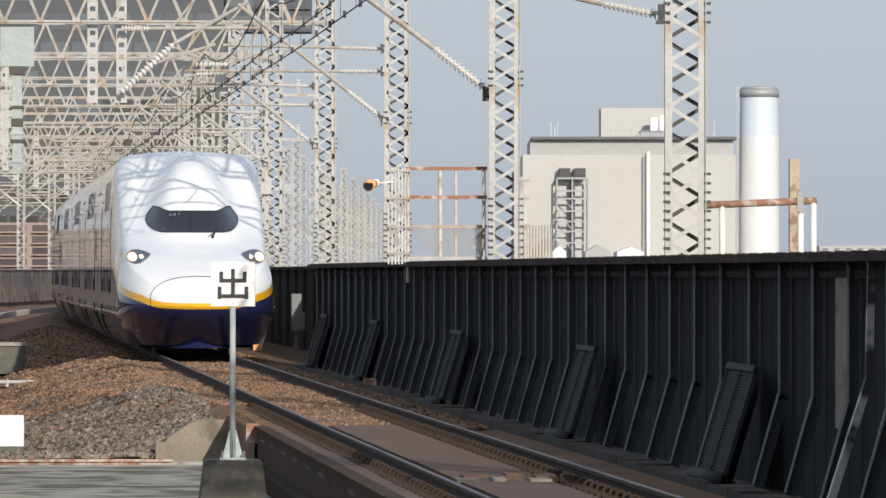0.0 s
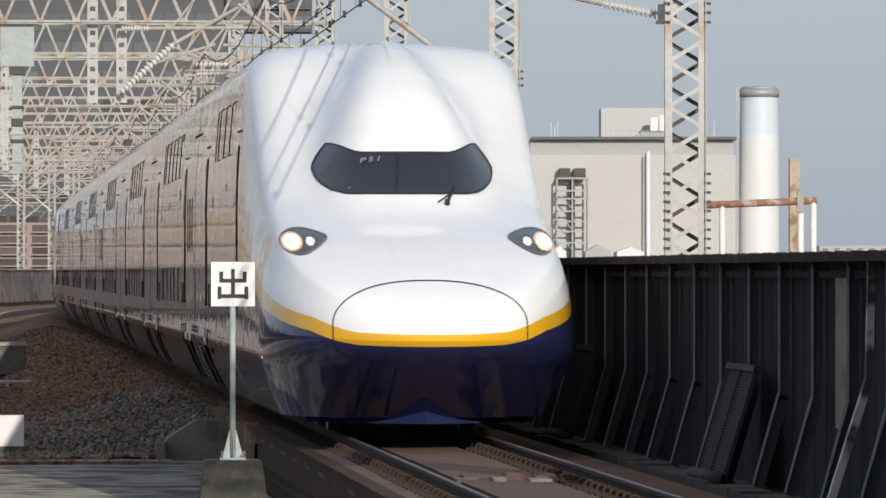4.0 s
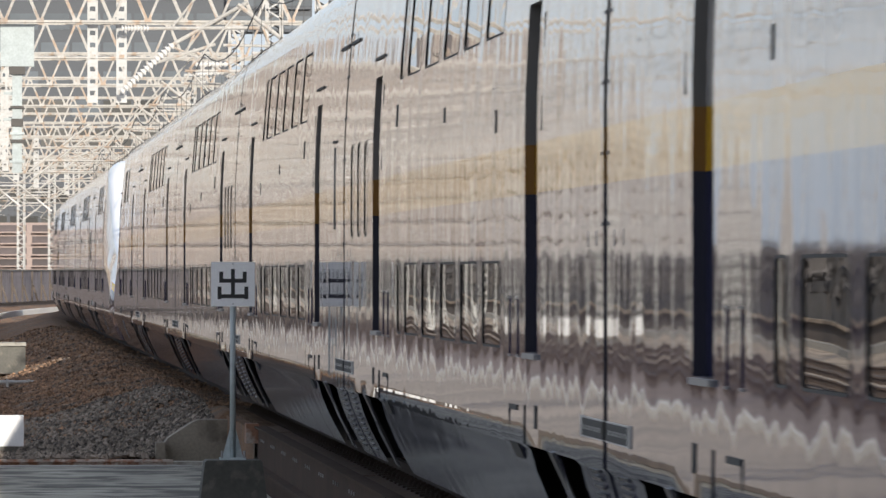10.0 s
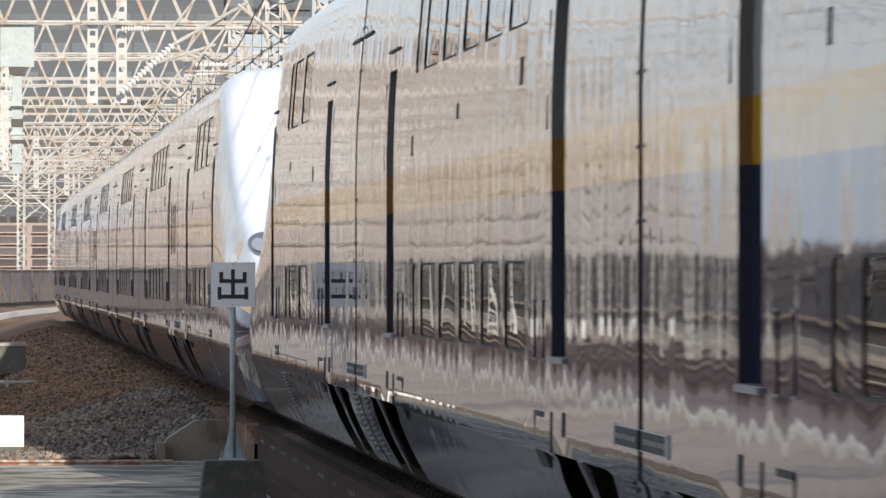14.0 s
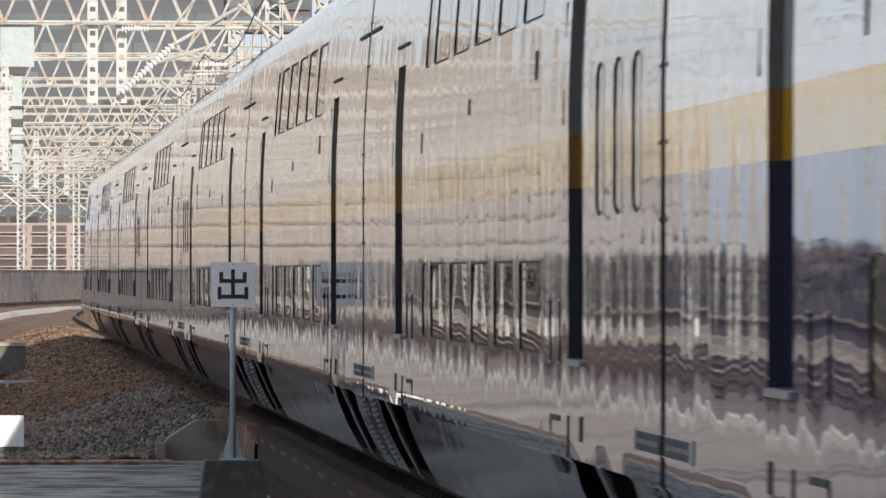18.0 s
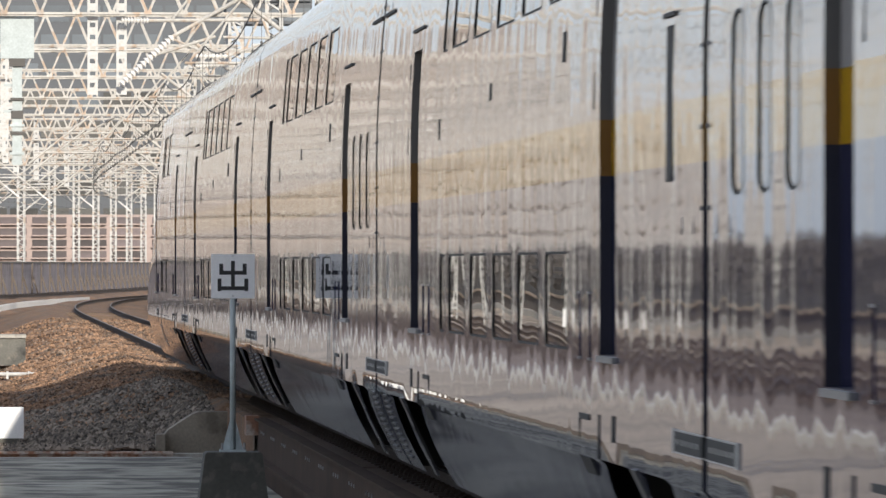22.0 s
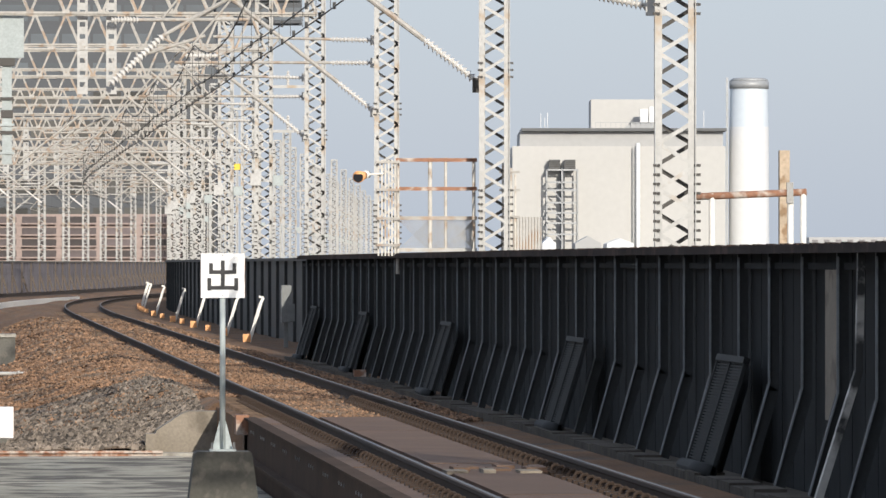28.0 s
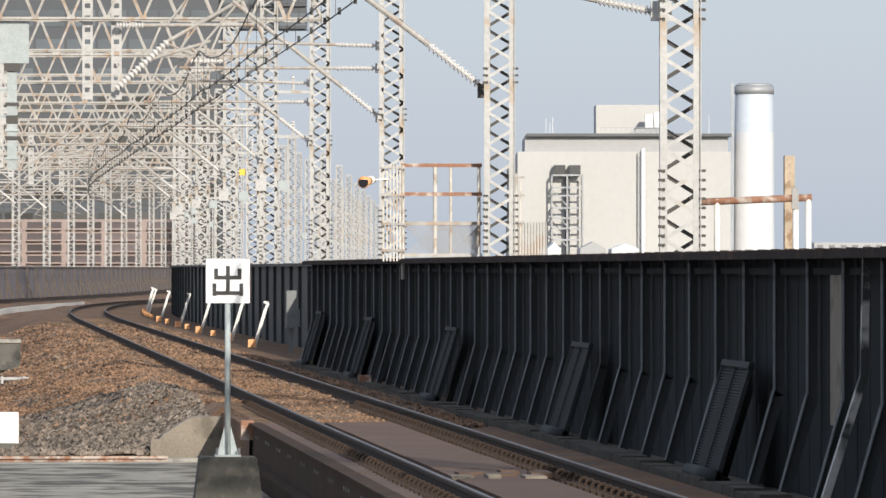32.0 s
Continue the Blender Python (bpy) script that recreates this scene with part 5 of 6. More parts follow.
            if near:
                tagged(part("splice_bolt", splice, c), kind="stuff")
        if near:
            for y in (-0.3, 0.3):
                for z in (z0, z1):
                    part("chord", chord, g, pose(0, y, z))
            tagged(part("beam_lacing", lacing, g), kind="stuff")
            # Unseen beam and mast, added for the train's flank to reflect.
            if s > 85:
                tagged(part("yard_beam", yard, g, pose(-17.9, 0, 0)), kind="stuff")
                stand_column(g, -26.9, leg, lace)
            if k == 4:
                for x in (3.77, 3.05):
                    part("drop_post", drop, g, pose(x, 0, 0))
                hp = part("hanger_post", hanger, g, pose(1.17, 0, 0))
                for nm, me in hanger_bits:
                    part(nm, me, hp)
                for q in clamps:
                    part("clamp", q, hp)
                br = part("bracket", post_arm[0], g, pose(0, -0.45, 0))
                part("insulator", post_arm[1], br)
            elif k > 4:
                part("drop_post", drop, g, pose(1.15, 0, 0))
                for meshes, x in ((arm, 0.6), (arm_left, -6.6)):
                    br = part("bracket", meshes[0], g, pose(x, -0.5, 0.15))
                    part("insulator", meshes[1], br)
                if k > 7:
                    part("bracket", post_arm[0], g, pose(-1.2, 0.4, -0.6))
                if k > 6:
                    part("bracket", arm_left[0], g, pose(1.15, 0.3, 0))
            for meshes, x in ((rake, 8.86),) if k == 2 else ((flat_arm, 8.86),) if k < 2 else ((arm, 8.86),) if k < 7 else ((arm, 8.86), (arm_left, -9.0)):
                br = part("bracket", meshes[0], g, pose(x, 0.32, 0))
                part("insulator", meshes[1], br)
                for sh in meshes[2:]:
                    part("shoe", sh, br)
        if k > 5:
            if k % 2:
                stand_column(g, 10.75, leg, lace)
            for x in (8.86, 10.75) if k % 2 else (8.86,):
                part("mast_cap", Bits().box(x - 0.24, x + 0.24, -0.24, 0.24, 9.97, 10.06).mesh("mast_cap", M["galv"]), g)
        if k == 7:
            part("warning_box", Bits().box(10.1, 10.52, -0.15, 0.1, 5.3, 5.53).mesh("warning_box", M["yellow"]), g, None, "yellow warning box")
        if s > 200:
            for fa, fi in feeders:
                q = part("feeder_arm", fa, g, pose(8.86, 0, 0))
                tagged(part("feeder_insulator", fi, q), kind="stuff")
            for bx in boxes:
                part("mast_box", bx, g, pose(8.86, 0, 0))


def build_relay_box():
    r = thing("relay_box", "white relay box on a short post beside the yard mast", "relay box", at=pose(-9.0, 179.7, 0))
    part("case", Bits().box(-0.28, 0.28, -0.2, 0.2, 0.18, 0.62).mesh("relay_case", M["white"]), r)
    part("hood", Bits().box(-0.31, 0.31, -0.23, 0.23, 0.62, 0.65).mesh("relay_hood", M["grey_box"]), r)
    part("post", Bits().box(-0.06, 0.06, -0.06, 0.06, -0.25, 0.18).mesh("relay_post", M["galv"]), r)


def wire(b, o, z, s0, s1, sag=0.0, r=0.011, span=30.4, first=59.0, n=4):
    s = s0
    prev = None
    while s <= s1 + 0.01:
        q = ((s - first) / span) % 1.0
        p = along(s, o, z - sag * 4 * q * (1 - q))
        if prev is not None:
            b.rod(prev, p, r, n, caps=False)
        prev = p
        s += span / 8


def build_wires():
    for centre, tag in ((TRACK, "our"), (-4.3, "next"), (10.9, "outer")):
        w = thing("overhead_line", "dark contact and carrier wires over the track", "overhead wire", group="overhead lines")
        if tag == "outer":
            b = Bits()
            for o, z in ((9.56, 6.1), (10.06, 6.1), (9.56, 7.4), (10.06, 7.4)):
                wire(b, o, z, 241.4, 700, 0.35, 0.010)
            part("feeder_wire", b.mesh("feeder_wires", M["wire"]), w)
            continue
        b = Bits()
        wire(b, centre, 5.1, -60, 560, 0.03, 0.010)
        part("contact_wire", b.mesh("contact_wire", M["wire"]), w)
        b = Bits()
        wire(b, centre, 5.42, -60, 560, 0.06, 0.010)
        part("auxiliary_wire", b.mesh("auxiliary_wire", M["wire"]), w)
        b = Bits()
        wire(b, centre, 6.35, -60, 560, 0.55, 0.012)
        part("messenger_wire", b.mesh("messenger_wire", M["wire"]), w)
        b = Bits()
        s = -55.0
        while s < 480:
            q = ((s - 59) / 30.4) % 1.0
            top = 6.35 - 0.55 * 4 * q * (1 - q)
            low = 5.42 - 0.06 * 4 * q * (1 - q)
            p, r = along(s, centre, low), along(s, centre, top)
            b.rod(p, r, 0.006, 4, caps=False)
            b.rod(along(s + 1, centre, 5.1), along(s + 1, centre, low), 0.006, 4, caps=False)
            for z in (low, 5.1):
                c = along(s, centre, z)
                b.box(c.x - 0.02, c.x + 0.02, c.y - 0.04, c.y + 0.04, z - 0.045, z + 0.045)
            s += 3.8
        tagged(part("dropper", b.mesh("dropper", M["wire"]), w), kind="stuff")


# ------------------------------------------------------------------ cages and rails behind the barrier
def build_cages():
    c = thing("mast_cage", "rusty steel safety cage with mesh fence round the mast", "safety cage", at=pose(0, 120.3, 0))
    for x, r in ((7.28, 0.03), (7.82, 0.035), (8.08, 0.025), (8.55, 0.03)):
        part("post", Bits().rod((x, 0, 1.6), (x, 0, 3.54 if x != 8.08 else 3.54), r, 8).mesh("cage_post", M["cage"]), c)
    for z, m in ((3.50, "red_rust"), (3.02, "red_rust"), (2.53, "rusty_galv"), (2.0, "galv")):
        part("rail", Bits().box(7.25, 8.6, -0.04, 0.04, z - 0.03, z + 0.03).mesh("cage_rail", M[m]), c)
    b = Bits()
    for k in range(34):
        x = 7.3 + 1.25 * k / 34
        b.bar((x, 0.02, 2.0), (min(8.55, x + 0.5), 0.02, 2.5), 0.012, 0.006)
        b.bar((min(8.55, x + 0.5), -0.02, 2.0), (x, -0.02, 2.5), 0.012, 0.006)
    part("wire_mesh", b.mesh("cage_mesh", M["rusty_galv"]), c)
    for k in range(7):
        x = 6.93 + 0.055 * k
        part("bar", Bits().box(x, x + 0.028, -0.25 - 0.1 * math.sin(k / 2), -0.22 - 0.1 * math.sin(k / 2), 1.9, 3.5).mesh("cage_bar", M["cage"]), c)
    for z in (3.46, 3.0, 2.52, 2.08):
        part("hoop", Bits().box(6.9, 7.3, -0.36, -0.2, z - 0.02, z + 0.02).mesh("cage_hoop", M["rusty_galv"]), c)
    d = thing("mast_cage", "pale barred cage with mesh fence beside the mast", "safety cage", at=pose(0, 120.3, 0))
    for k in range(4):
        x = 9.02 + 0.07 * k
        part("bar", Bits().box(x, x + 0.03, -0.02, 0.02, 1.9, 3.45 - 0.02 * k * k).mesh("cage_bar", M["cage"]), d)
    for z in (3.3, 3.0, 2.55):
        part("hoop", Bits().box(8.98, 9.32, -0.04, 0.04, z - 0.02, z + 0.02).mesh("cage_hoop", M["rusty_galv"]), d)
    b = Bits()
    for k in range(14):
        b.rod((9.02 + 0.05 * k, 0, 1.9), (9.02 + 0.05 * k, 0, 2.55), 0.015, 5)
    part("wire_mesh", b.mesh("cage_mesh", M["rusty_galv"]), d)
    for x in (9.02, 9.25):
        part("leg", Bits().box(x, x + 0.04, -0.02, 0.02, -0.6, 1.95).mesh("cage_leg", M["cage"]), d)
    h = thing("horn_speaker", "orange horn loudspeaker on the mast cage", "loudspeaker", at=pose(6.66, 119.9, 3.21, 0, 0, -25))
    part("horn", Bits().rod((0, -0.16, 0), (0, 0.1, 0.03), 0.10, 20, 0.06).mesh("horn", M["orange"], True), h)
    part("mouth", Bits().rod((0, -0.165, 0), (0, -0.155, 0), 0.085, 20).mesh("horn_mouth", M["black"]), h)
    part("driver", Bits().rod((0, 0.1, 0.03), (0, 0.24, 0.05), 0.07, 14).bar((0, 0.15, 0.04), (0.3, 0.25, 0.06), 0.03).mesh("horn_driver", M["white_post"], True), h)
    r = thing("guard_rail", "rust-brown guard rail on white legs beside the mast", "guard rail", at=pose(0, 89.4, 0))
    part("rail", Bits().rod((9.05, 0, 2.60), (10.5, 0, 2.66), 0.045, 10).mesh("guard_rail_tube", M["red_rust"], True), r)
    for x in (9.32, 10.3, 10.46):
        part("leg", Bits().rod((x, 0, 1.2), (x, 0, 2.64), 0.04, 8).mesh("guard_leg", M["white_post"], True), r)
    part("clamp", Bits().box(10.25, 10.33, -0.06, 0.0, 2.52, 2.78).mesh("guard_clamp", M["grey_metal"]), r)
    p = thing("wooden_post", "weathered pale wooden post behind the guard rail", "post", Bits().box(10.46, 10.59, 92, 92.14, -0.6, 3.22).mesh("wooden_post", M["wood"]))
    cab = thing("electrical_cabinet", "grey electrical cabinet on a post by the barrier", "cabinet", at=pose(7.88, 175, 0))
    part("body", Bits().box(-0.12, 0.12, -0.25, 0.25, 0.35, 1.25).mesh("cabinet_body", M["cabinet_grey"]), cab)
    part("lower_box", Bits().box(0.02, 0.2, -0.3, 0.2, 0.38, 0.8).mesh("cabinet_lower", M["cabinet_grey"]), cab)
    part("post", Bits().box(-0.05, 0.05, -0.05, 0.05, -0.3, 0.35).mesh("cabinet_post", M["cabinet_grey"]), cab)
    # white raking stays with orange foot blocks along the curve
    b = Bits()
    b.bar((0, 0, 0), (0.24, 0, 0.82), 0.07, 0.06, (0, 1, 0)).bar((0.24, 0, 0.82), (0.30, 0, 0.94), 0.06, 0.06, (0, 1, 0)).bar((0.30, 0, 0.94), (0.2, 0, 0.96), 0.05, 0.05, (0, 1, 0))
    stay = b.mesh("stay_bar", M["white_post"])
    blk = Bits().box(-0.14, 0.02, -0.2, 0.0, 0, 0.17).mesh("stay_block", M["orange"])
    for s in (184, 200, 226, 248, 275, 305, 318, 329):
        st = thing("barrier_stay", "white raking stay with orange foot block", "stay", group="stays along the curve", at=place(s, 7.35, -0.22) @ Matrix.Scale(1.2, 4))
        part("bar", stay, st)
        part("foot_block", blk, st)
    for s in (213, 238, 262, 290, 298):
        thing("orange_block", "small orange marker block beside the track", "marker block", blk, group="orange blocks", at=place(s, 7.35, -0.2))
    thing("orange_block", "dull orange marker box at the barrier foot", "marker block", Bits().box(-0.1, 0.1, -0.2, 0.2, 0, 0.17).mesh("marker_box", M["red_rust"]), at=pose(6.85, 124, -0.22))


# ------------------------------------------------------------------ far buildings
def build_town():
    k = 400 / FOCAL

    def px(x):
        return (x - 784) * k

    def pz(y):
        return 1.77 + (482 - y) * k
    face = pose(0, 0, 0, 0, 0, YAW0) @ Matrix.Translation((0, 400, 0))
    h = thing("plant_building", "cream windowless plant building with grey cornice", "building", at=face)
    part("wall", Bits().box(px(925), px(1302), 0, 14, -9, pz(274)).mesh("plant_wall", M["cream_wall"]), h)
    cor = part("cornice", Bits().box(px(938), px(1298), 0.3, 13.6, pz(274), pz(247)).mesh("plant_cornice", M["grey_wall"]), h)
    part("coping", Bits().box(px(941), px(1304), -0.15, 14, pz(247), pz(242)).mesh("plant_coping", M["dark_trim"]), cor)
    part("penthouse", Bits().box(px(1066), px(1184), 3, 9, pz(243), pz(189)).mesh("penthouse", M["cream_wall"]), h)
    part("side_pipe", Bits().rod((px(1147), -0.25, -5), (px(1147), -0.25, pz(268)), 0.12, 12).mesh("plant_pipe", M["chimney"], True), h)
    lad = Bits().box(px(1138), px(1139.5), -0.3, -0.2, -5, pz(275))
    for q in range(14):
        lad.box(px(1138), px(1152), -0.3, -0.26, pz(440 - 12 * q), pz(438.5 - 12 * q))
    part("ladder", lad.mesh("plant_ladder", M["grey_wall"]), h)
    b = Bits()
    for x in (984, 1011, 1038.5):
        b.box(px(x), px(x + 2.5), -0.9, -0.8, -9, pz(316))
        b.box(px(x), px(x + 2.5), -0.12, -0.02, -9, pz(316))
    for y in (316, 338, 352, 374, 392, 410, 430):
        b.box(px(984), px(1041), -0.9, -0.84, pz(y) - 0.05, pz(y) + 0.04)
        b.box(px(984), px(987), -0.9, 0, pz(y) - 0.04, pz(y) + 0.03)
    for y in (340, 376, 412):
        b.bar((px(985), -0.87, pz(y)), (px(1012), -0.87, pz(y + 30)), 0.05)
    part("pipe_frame", b.mesh("pipe_frame", M["grey_box"]), h)
    for x in (989, 1016):
        v = part("vent", Bits().box(px(x), px(x + 20), -0.8, -0.1, pz(315), pz(298)).mesh("vent_box", M["dark_trim"]), h, None, "dark louvred vent box")
        l = Bits()
        for q in range(5):
            l.box(px(x), px(x + 20), -0.84, -0.78, pz(314 - 3.2 * q), pz(312.6 - 3.2 * q))
        part("louvre", l.mesh("vent_louvre", M["bolt"]), v)
    part("downpipe", Bits().rod((px(1013), -0.5, -9), (px(1013), -0.5, pz(312)), 0.14, 10).mesh("vent_downpipe", M["dark_trim"], True), h)
    b = Bits()
    for x in range(1072, 1180, 9):
        b.box(px(x), px(x + 0.8), 0.5, 0.53, pz(243), pz(232))
    b.box(px(1072), px(1180), 0.5, 0.53, pz(232), pz(231))
    b.add([(px(1122), 0.6, pz(242)), (px(1180), 0.6, pz(242)), (px(1180), 0.6, pz(231)), (px(1140), 0.6, pz(231))], [(0, 1, 2, 3)])
    part("roof_rail", b.mesh("roof_rail", M["grey_box"]), h)
    part("air_unit", Bits().box(px(1152), px(1166), 1, 2, pz(231), pz(207)).box(px(1168), px(1182), 1, 2, pz(231), pz(203)).mesh("air_unit", M["chimney"]), h)
    for x, t in ((976, 215), (983, 222), (988, 213), (1266, 210)):
        part("antenna", Bits().rod((px(x), 2, pz(244)), (px(x), 2, pz(t)), 0.02, 5).mesh("roof_antenna", M["chimney"]), h)
    ch = thing("chimney", "white round chimney with pale blue upper part and grey rim", "chimney", at=face @ pose(px(1348), 3, 0))
    part("shaft", Bits().rod((0, 0, -9), (0, 0, pz(238)), 1.19, 48, 1.10, caps=False).mesh("chimney_shaft", M["chimney"], True), ch)
    part("upper_shaft", Bits().rod((0, 0, pz(238)), (0, 0, pz(168)), 1.10, 48, 1.05, caps=False).mesh("chimney_upper", M["chimney_blue"], True), ch)
    part("rim", Bits().rod((0, 0, pz(170)), (0, 0, pz(156)), 1.10, 48).mesh("chimney_rim", M["grey_box"], True), ch)
    part("cap", Bits().rod((0, 0, pz(156)), (0, 0, pz(151)), 1.08, 48, 0.9).mesh("chimney_cap", M["grey_box"], True), ch)
    part("ladder", Bits().box(-1.24, -1.17, -0.3, -0.2, -9, pz(150)).box(-1.3, -1.26, -0.3, -0.2, -9, pz(150)).mesh("chimney_ladder", M["grey_box"]), ch)
    # roofs just over the barrier
    k1 = 230 / FOCAL
    near = pose(0, 0, 0, 0, 0, YAW0) @ Matrix.Translation((0, 230, 0))
    for x0, x1, y0, y1, m in ((978, 1002, 434, 446, "chimney"), (1036, 1082, 433, 446, "grey_wall"), (1092, 1140, 437, 446, "chimney")):
        xa, xb = (x0 - 784) * k1, (x1 - 784) * k1
        za, zb = 1.77 + (482 - y1) * k1, 1.77 + (482 - y0) * k1
        thing("low_roof", "pale low roof beyond the barrier", "roof", Bits().prism([(xa, -9), (xb, -9), (xb, za), ((xa + xb) / 2, zb), (xa, za)], 0, 5).mesh("low_roof", M[m]), at=near)
    # far town
    def block(name, label, dist, x0, x1, top, mat, rows, cols, wfrac=0.6, depth=20.0, y0=474, glass="far_glass", base=-9.0, host=None):
        kk = dist / FOCAL
        xa, xb = (x0 - 784) * kk, (x1 - 784) * kk
        zt = 1.77 + (482 - top) * kk
        at = pose(0, 0, 0, 0, 0, YAW0) @ Matrix.Translation((0, dist, 0))
        if host:
            t = part("bridge_block", Bits().box(xa, xb, 0, depth, base, zt).mesh("block_wall", mat), host, pose(0, dist - 900, 0), label)
        else:
            t = thing(name, label, "building", at=at)
            part("wall", Bits().box(xa, xb, 0, depth, base, zt).mesh("block_wall", mat), t)
        zb = 1.77 + (482 - y0) * kk
        pw, ph = (xb - xa) / cols, (zt - zb) / rows
        pane = Bits().box(-pw * wfrac / 2, pw * wfrac / 2, -0.05, 0.05, -ph * 0.28, ph * 0.28).mesh("block_window", M[glass])
        sill = Bits().box(-pw * wfrac / 2, pw * wfrac / 2, -0.5, -0.05, -ph * 0.42, -ph * 0.30).mesh("block_balcony", mat)
        low = None
        # Lower floors get a darker copy of the glass, shade put into the colour.
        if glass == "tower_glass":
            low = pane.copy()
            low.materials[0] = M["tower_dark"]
        for r in range(rows if rows > 5 and not low and not host else 0):
            z = zb + ph * (r + 0.03)
            part("ledge", Bits().box(xa, xb, -0.4, 0.0, z, z + ph * 0.13).mesh("floor_ledge", M["shaded_pane"]), t)
        for r in range(rows):
            for c in range(cols):
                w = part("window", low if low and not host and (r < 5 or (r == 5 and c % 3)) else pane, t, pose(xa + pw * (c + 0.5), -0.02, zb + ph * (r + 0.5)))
                if rows < 6:
                    part("balcony", sill, w)
        return t
    block("apartment_block", "pink brick apartment block with dark windows and balconies", 760, -160, 335, 394, M["brick_far"], 4, 7, 0.86, glass="shaded_glass")
    tower = block("office_tower", "grey glazed office tower behind the gantries", 900, -40, 400, -90, M["tower"], 11, 8, 0.9, glass="tower_glass")
    block("office_tower", "dark grey office tower high above the gantries", 899, 400, 552, -60, M["tower"], 3, 3, 0.92, 1.0, 60, glass="tower_glass", base=1.77 + (482 - 60) * 899 / FOCAL, host=tower)
    # Out of view; raised until they darken the sky that the flank reflects.
    for x0, x1, top, m, rows in ((-330, -200, 20, "tan_wall", 12), (-520, -332, -40, "taupe_wall", 13), (-700, -522, 10, "tan_wall", 12), (-860, -702, -60, "taupe_wall", 13)):
        block("apartment_block", "tan and pink apartment block beyond the yard", 720, x0, x1, top, M[m], rows, 5, 0.4, glass="shaded_pane")
    # Unseen steps, added to fade that reflection out, toned near the sky.
    for k in range(13):
        block("apartment_block", "unseen stepped pale block added to soften the train's reflections", 720, -901 - 40 * k, -862 - 40 * k, -40 + 34 * k, M["terrace_grey"], max(3, 12 - k), 2, 0.4, glass="terrace_pane")
    # Distance haze sits in the colours: pale panes close to the wall's grey.
    block("distant_block", "hazy low block on the skyline", 1400, 1450, 1700, 435, M["grey_wall"], 2, 12, 0.5, glass="terrace_pane")
    return None


# ------------------------------------------------------------------ departure sign and the platform end
def build_sign():
    s = thing("departure_sign", "white square sign with black character on grey pole", "sign", at=pose(2.61, 72, -0.015) @ Matrix.Scale(1.0, 4))
    part("concrete_foot", Bits().prism([(-0.38, -0.84), (0.38, -0.84), (0.285, -0.10), (0.265, -0.08), (-0.265, -0.08), (-0.285, -0.10)], -0.3, 0.3).mesh("sign_foot", M["foot_concrete"]), s)
    part("pole", Bits().rod((0, 0, -0.08), (0, 0, 1.88), 0.029, 14).mesh("sign_pole", M["pole"], True), s)
    b = Bits()
    for a in (0, 90):
        c, q = math.cos(radians(a)), math.sin(radians(a))
        b.add([(-0.11 * c, -0.11 * q, -0.08), (0.11 * c, 0.11 * q, -0.08), (0.032 * c, 0.032 * q, 0.22), (-0.032 * c, -0.032 * q, 0.22)], [(0, 1, 2, 3)])
        b.bar((-0.11 * c, -0.11 * q, -0.07), (0.11 * c, 0.11 * q, -0.07), 0.02)
    b.box(-0.13, 0.13, -0.13, 0.13, -0.08, -0.06)
    part("gusset", b.mesh("sign_gusset", M["pole"]), s)
    for x in (-0.11, 0.11):
        part("anchor_bolt", Bits().rod((x, -0.11, -0.08), (x, -0.11, 0.01), 0.013, 6).mesh("anchor_bolt", M["grey_metal"]), s)
    z1, z2, h = 1.446, 1.888, 0.218
    plate = part("plate", Bits().box(-h, h, -0.045, -0.035, z1, z2).mesh("sign_plate", M["white"]), s)
    part("edge", Bits().box(h, h + 0.004, -0.046, -0.034, z1, z2).mesh("sign_edge", M["red_rust"]), plate)
    # the character, stroke by stroke
    z0, t = 1.518, 0.039
    f, g = -0.048, -0.045
    for x0, x1, a0, a1 in ((-t / 2, t / 2, 0.022, 0.30), (-0.136, -0.136 + t, 0.170, 0.273), (0.136 - t, 0.136, 0.170, 0.273), (-0.136, 0.136, 0.164, 0.164 + t),
                           (-0.153, -0.153 + t, 0.0, 0.125), (0.153 - t, 0.153, 0.0, 0.125), (-0.153, 0.153, 0.009, 0.009 + t)):
        wide = x1 - x0 > 0.1
        part("stroke", Bits().box(x0, x1, f - (0.0006 if wide else 0), g, z0 + a0, z0 + a1).mesh("sign_stroke", M["black"]), plate)
    for z in (z1 + 0.025, z2 - 0.02):
        part("screw", Bits().rod((0, -0.05, z), (0, -0.044, z), 0.007, 8).mesh("sign_screw", M["grey_metal"]), plate)


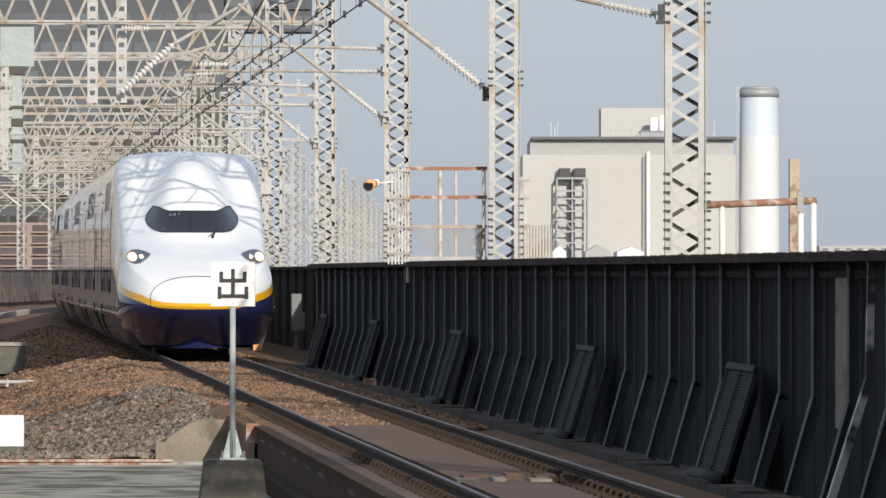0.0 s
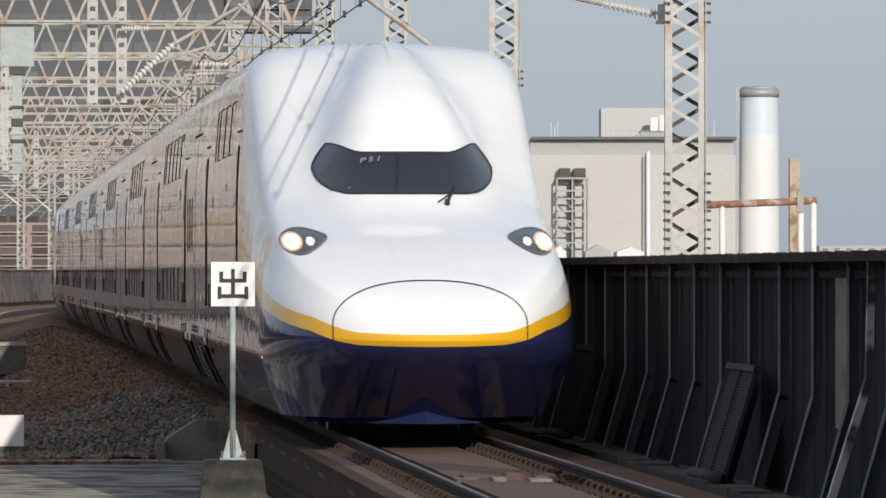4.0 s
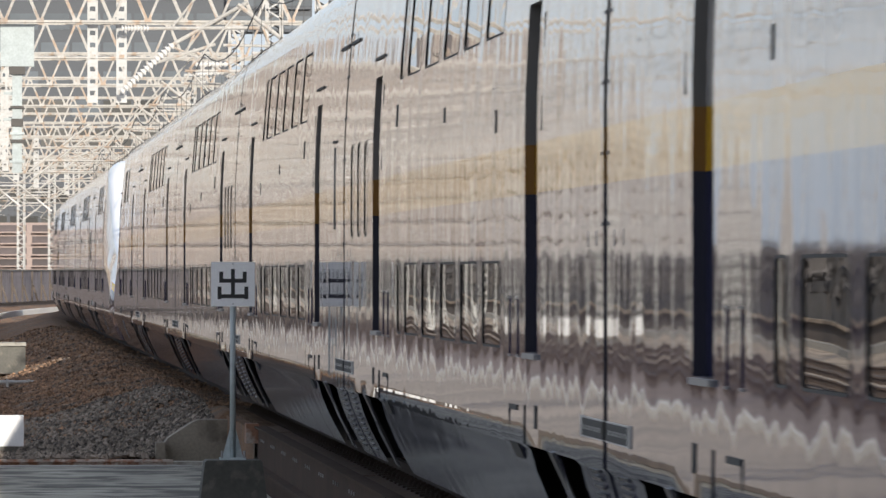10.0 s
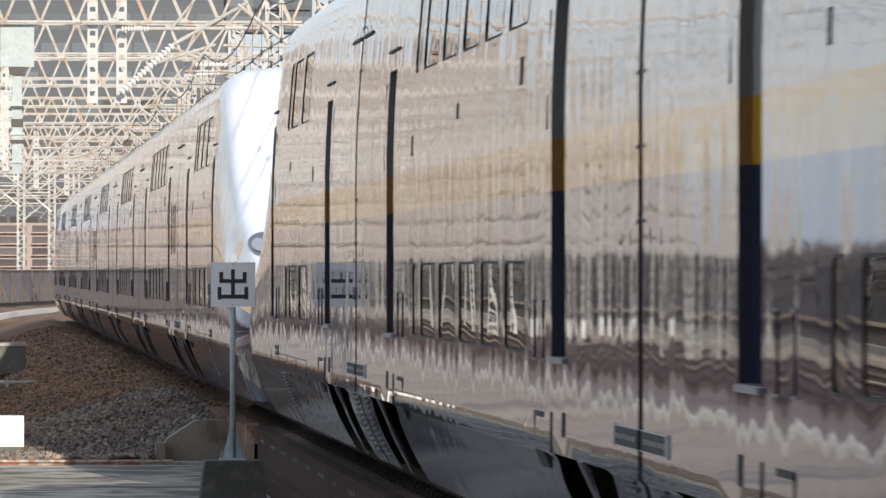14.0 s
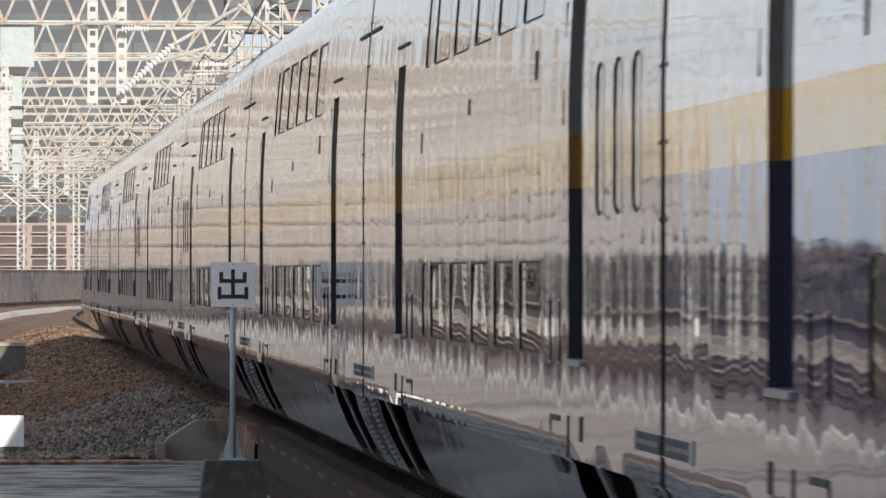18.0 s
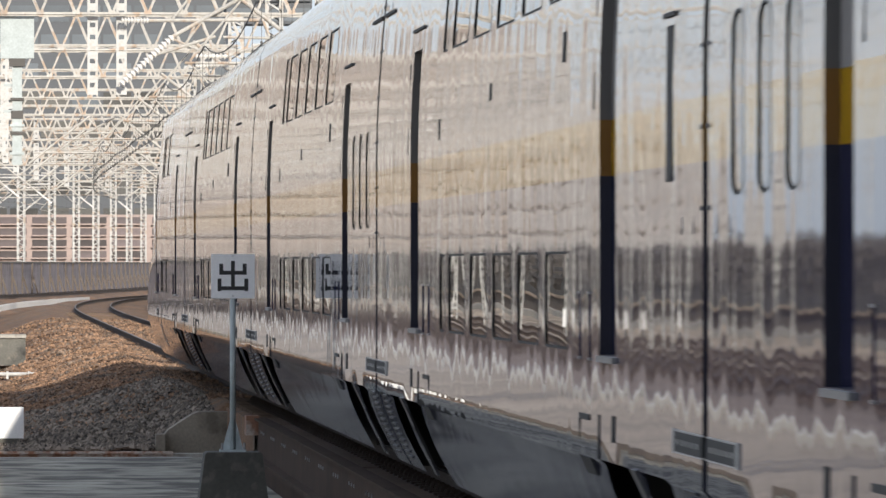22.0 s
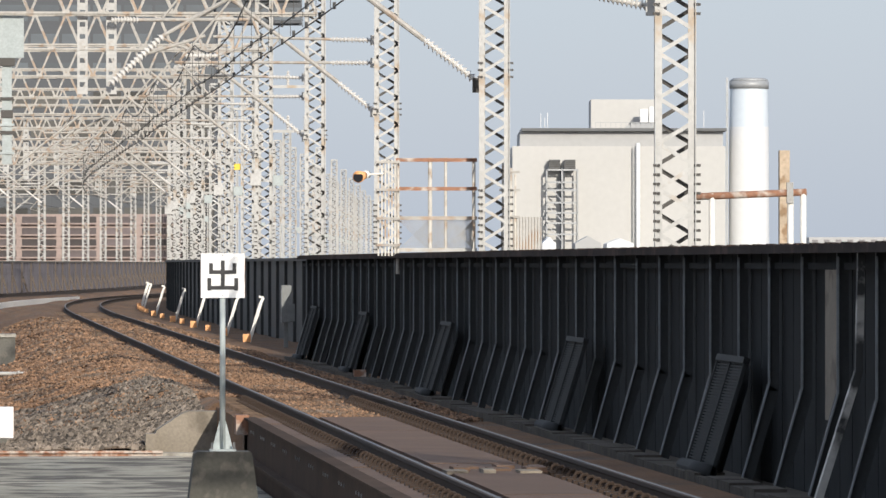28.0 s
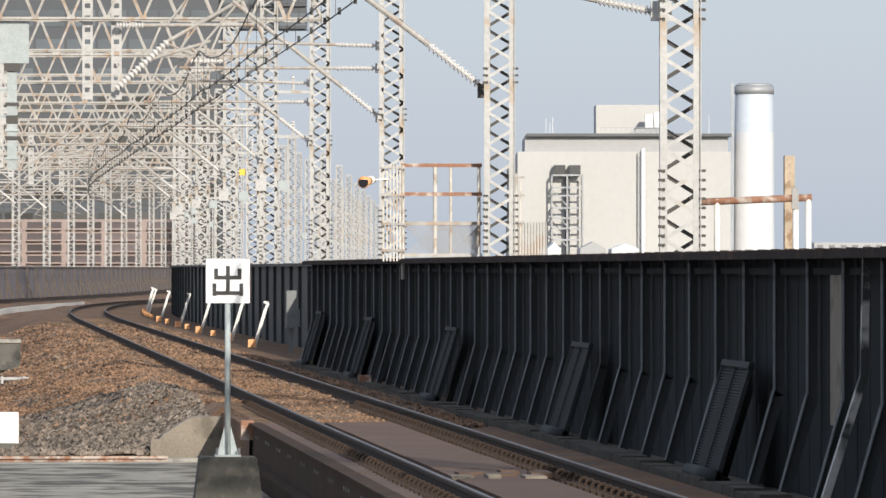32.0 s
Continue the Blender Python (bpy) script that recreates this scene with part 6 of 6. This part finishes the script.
def build_platform_end():
    sl = thing("concrete_slab", "mottled grey concrete slab at the end of the platform", "slab", kind="structure")
    part("surface", Bits().box(-2.2, 3.5, -40, 98.6, -1.3, -0.85).mesh("slab_surface", M["mottled_slab"]), sl)
    e = part("edge_beam", Bits().box(-2.2, 2.75, 98.2, 98.5, -0.88, -0.775).box(-2.2, 2.75, 98.16, 98.2, -0.80, -0.765).mesh("slab_edge", M["red_rust"]), sl, None, "rust-stained steel edge beam")
    part("lip", Bits().box(-2.2, 3.0, 97.6, 98.16, -0.86, -0.842).mesh("slab_lip", M["concrete"]), sl)
    thing("retaining_block", "weathered concrete end block holding back the ballast", "block",
          Bits().prism([(2.66, -0.9), (3.78, -0.9), (3.78, -0.25), (3.12, -0.25), (3.02, -0.29), (2.70, -0.50), (2.66, -0.56)], 99.0, 99.6).mesh("retaining_block", M["block"]))
    thing("kerb_stone", "small pale kerb stone beside the block", "kerb", Bits().prism([(2.52, -0.9), (2.66, -0.9), (2.655, -0.55), (2.53, -0.55)], 98.7, 99.1).mesh("kerb_stone", M["block"]))
    thing("pale_slab", "pale broken concrete piece before the block", "slab", Bits().box(2.75, 3.3, 98.2, 98.6, -0.86, -0.80).mesh("pale_slab", M["concrete"]))
    bx = thing("white_box", "white painted box with grimy base by the track", "box", at=pose(0.5, 101, -0.44))
    part("body", Bits().box(-0.6, 0.245, -0.1, 0.25, -0.215, 0.215).mesh("white_box_body", M["white"]), bx)
    part("base", Bits().box(-0.62, 0.18, -0.08, 0.22, -0.42, -0.215).mesh("white_box_base", M["dark_concrete"]), bx)
    part("edge", Bits().box(0.245, 0.251, -0.1, 0.25, -0.215, 0.215).mesh("white_box_edge", M["red_rust"]), bx)
    for s, o, zt, w_, lab in ((170, 0.98, 0.13, 0.9, "dark concrete cable pit with a light lid"), (146, 0.2, -0.42, 0.7, "low dark concrete cable pit")):
        c = thing("cable_pit", lab, "cable pit", at=pose(o, s, 0))
        part("box", Bits().box(-0.8, w_ * 0.35, -0.5, 0.5, -0.6, zt - 0.08).mesh("pit_box", M["dark_concrete"]), c)
        part("lid", Bits().box(-0.85, w_ * 0.37, -0.55, 0.55, zt - 0.08, zt).mesh("pit_lid", M["concrete"]), c)
    p = thing("cable_pipe", "grey cable pipe running beside the ballast", "pipe", at=pose(0, 0, 0))
    part("tube", Bits().rod((-1.0, 151, -0.52), (1.45, 151, -0.52), 0.04, 8).mesh("pipe_tube", M["galv"], True), p)
    for x in (0.75, 1.2):
        part("clamp", Bits().box(x, x + 0.05, 150.93, 151.07, -0.62, -0.46).mesh("pipe_clamp", M["galv"]), p)
    # low white cable trough that follows the ballast further out
    tr = thing("cable_trough", "pale concrete cable trough along the curve", "cable trough", kind="structure")
    for k in range(60):
        s = 240 + 3 * k
        part("trough_lid", sweep("trough_lid", [(0.3, -0.4), (0.3, -0.13), (0.44, -0.13), (0.44, -0.4)], s, s + 2.9, 2.9, M["white_post"]), tr)


def build_hall():
    # Never in view: added to hold sky light off from behind the camera.
    h = thing("station_hall", "unseen plain dark hall added to cut light from behind", "station hall", kind="structure")
    part("roof", Bits().box(-16, 16, -230, -14, 8.6, 9.0).mesh("hall_roof", M["dark_concrete"]), h)
    part("end_wall", Bits().box(-16, 16, -231, -230, -9, 9.0).mesh("hall_end", M["dark_concrete"]), h)
    for x in (-16.4, 16.0):
        part("side_wall", Bits().box(x, x + 0.4, -230, -14, -9, 8.6).mesh("hall_side", M["dark_concrete"]), h)


build_hall()
build_barriers()
build_gantries()
build_relay_box()
build_wires()
build_cages()
build_town()
build_sign()
build_platform_end()
build_bridge()
build_sleepers()
build_fasteners()
scatter("ballast_stones", "grey loose ballast stones heaped behind the kerb", 12000, -0.1, 3.4, 98.6, 116, 0.03, 0.072, M["grey_stone"], on_bed)
scatter("ballast_stones", "brown rusty ballast stones beside and between the rails", 30000, -0.2, 6.5, 104, 160, 0.022, 0.048, M["stone"], on_bed)
scatter("ballast_stones", "brown rusty ballast stones by the bridge end", 2500, 3.9, 6.5, 89.6, 105, 0.02, 0.04, M["stone"], lambda o, s: -0.185)
scatter("ballast_stones", "brown rusty ballast stones further down the line", 12000, -0.2, 6.5, 155, 250, 0.03, 0.06, M["stone"], on_bed)


def motions():
    for k, car in enumerate(cars):
        walk(car, car_rows(k, k in REVERSED))


motions()
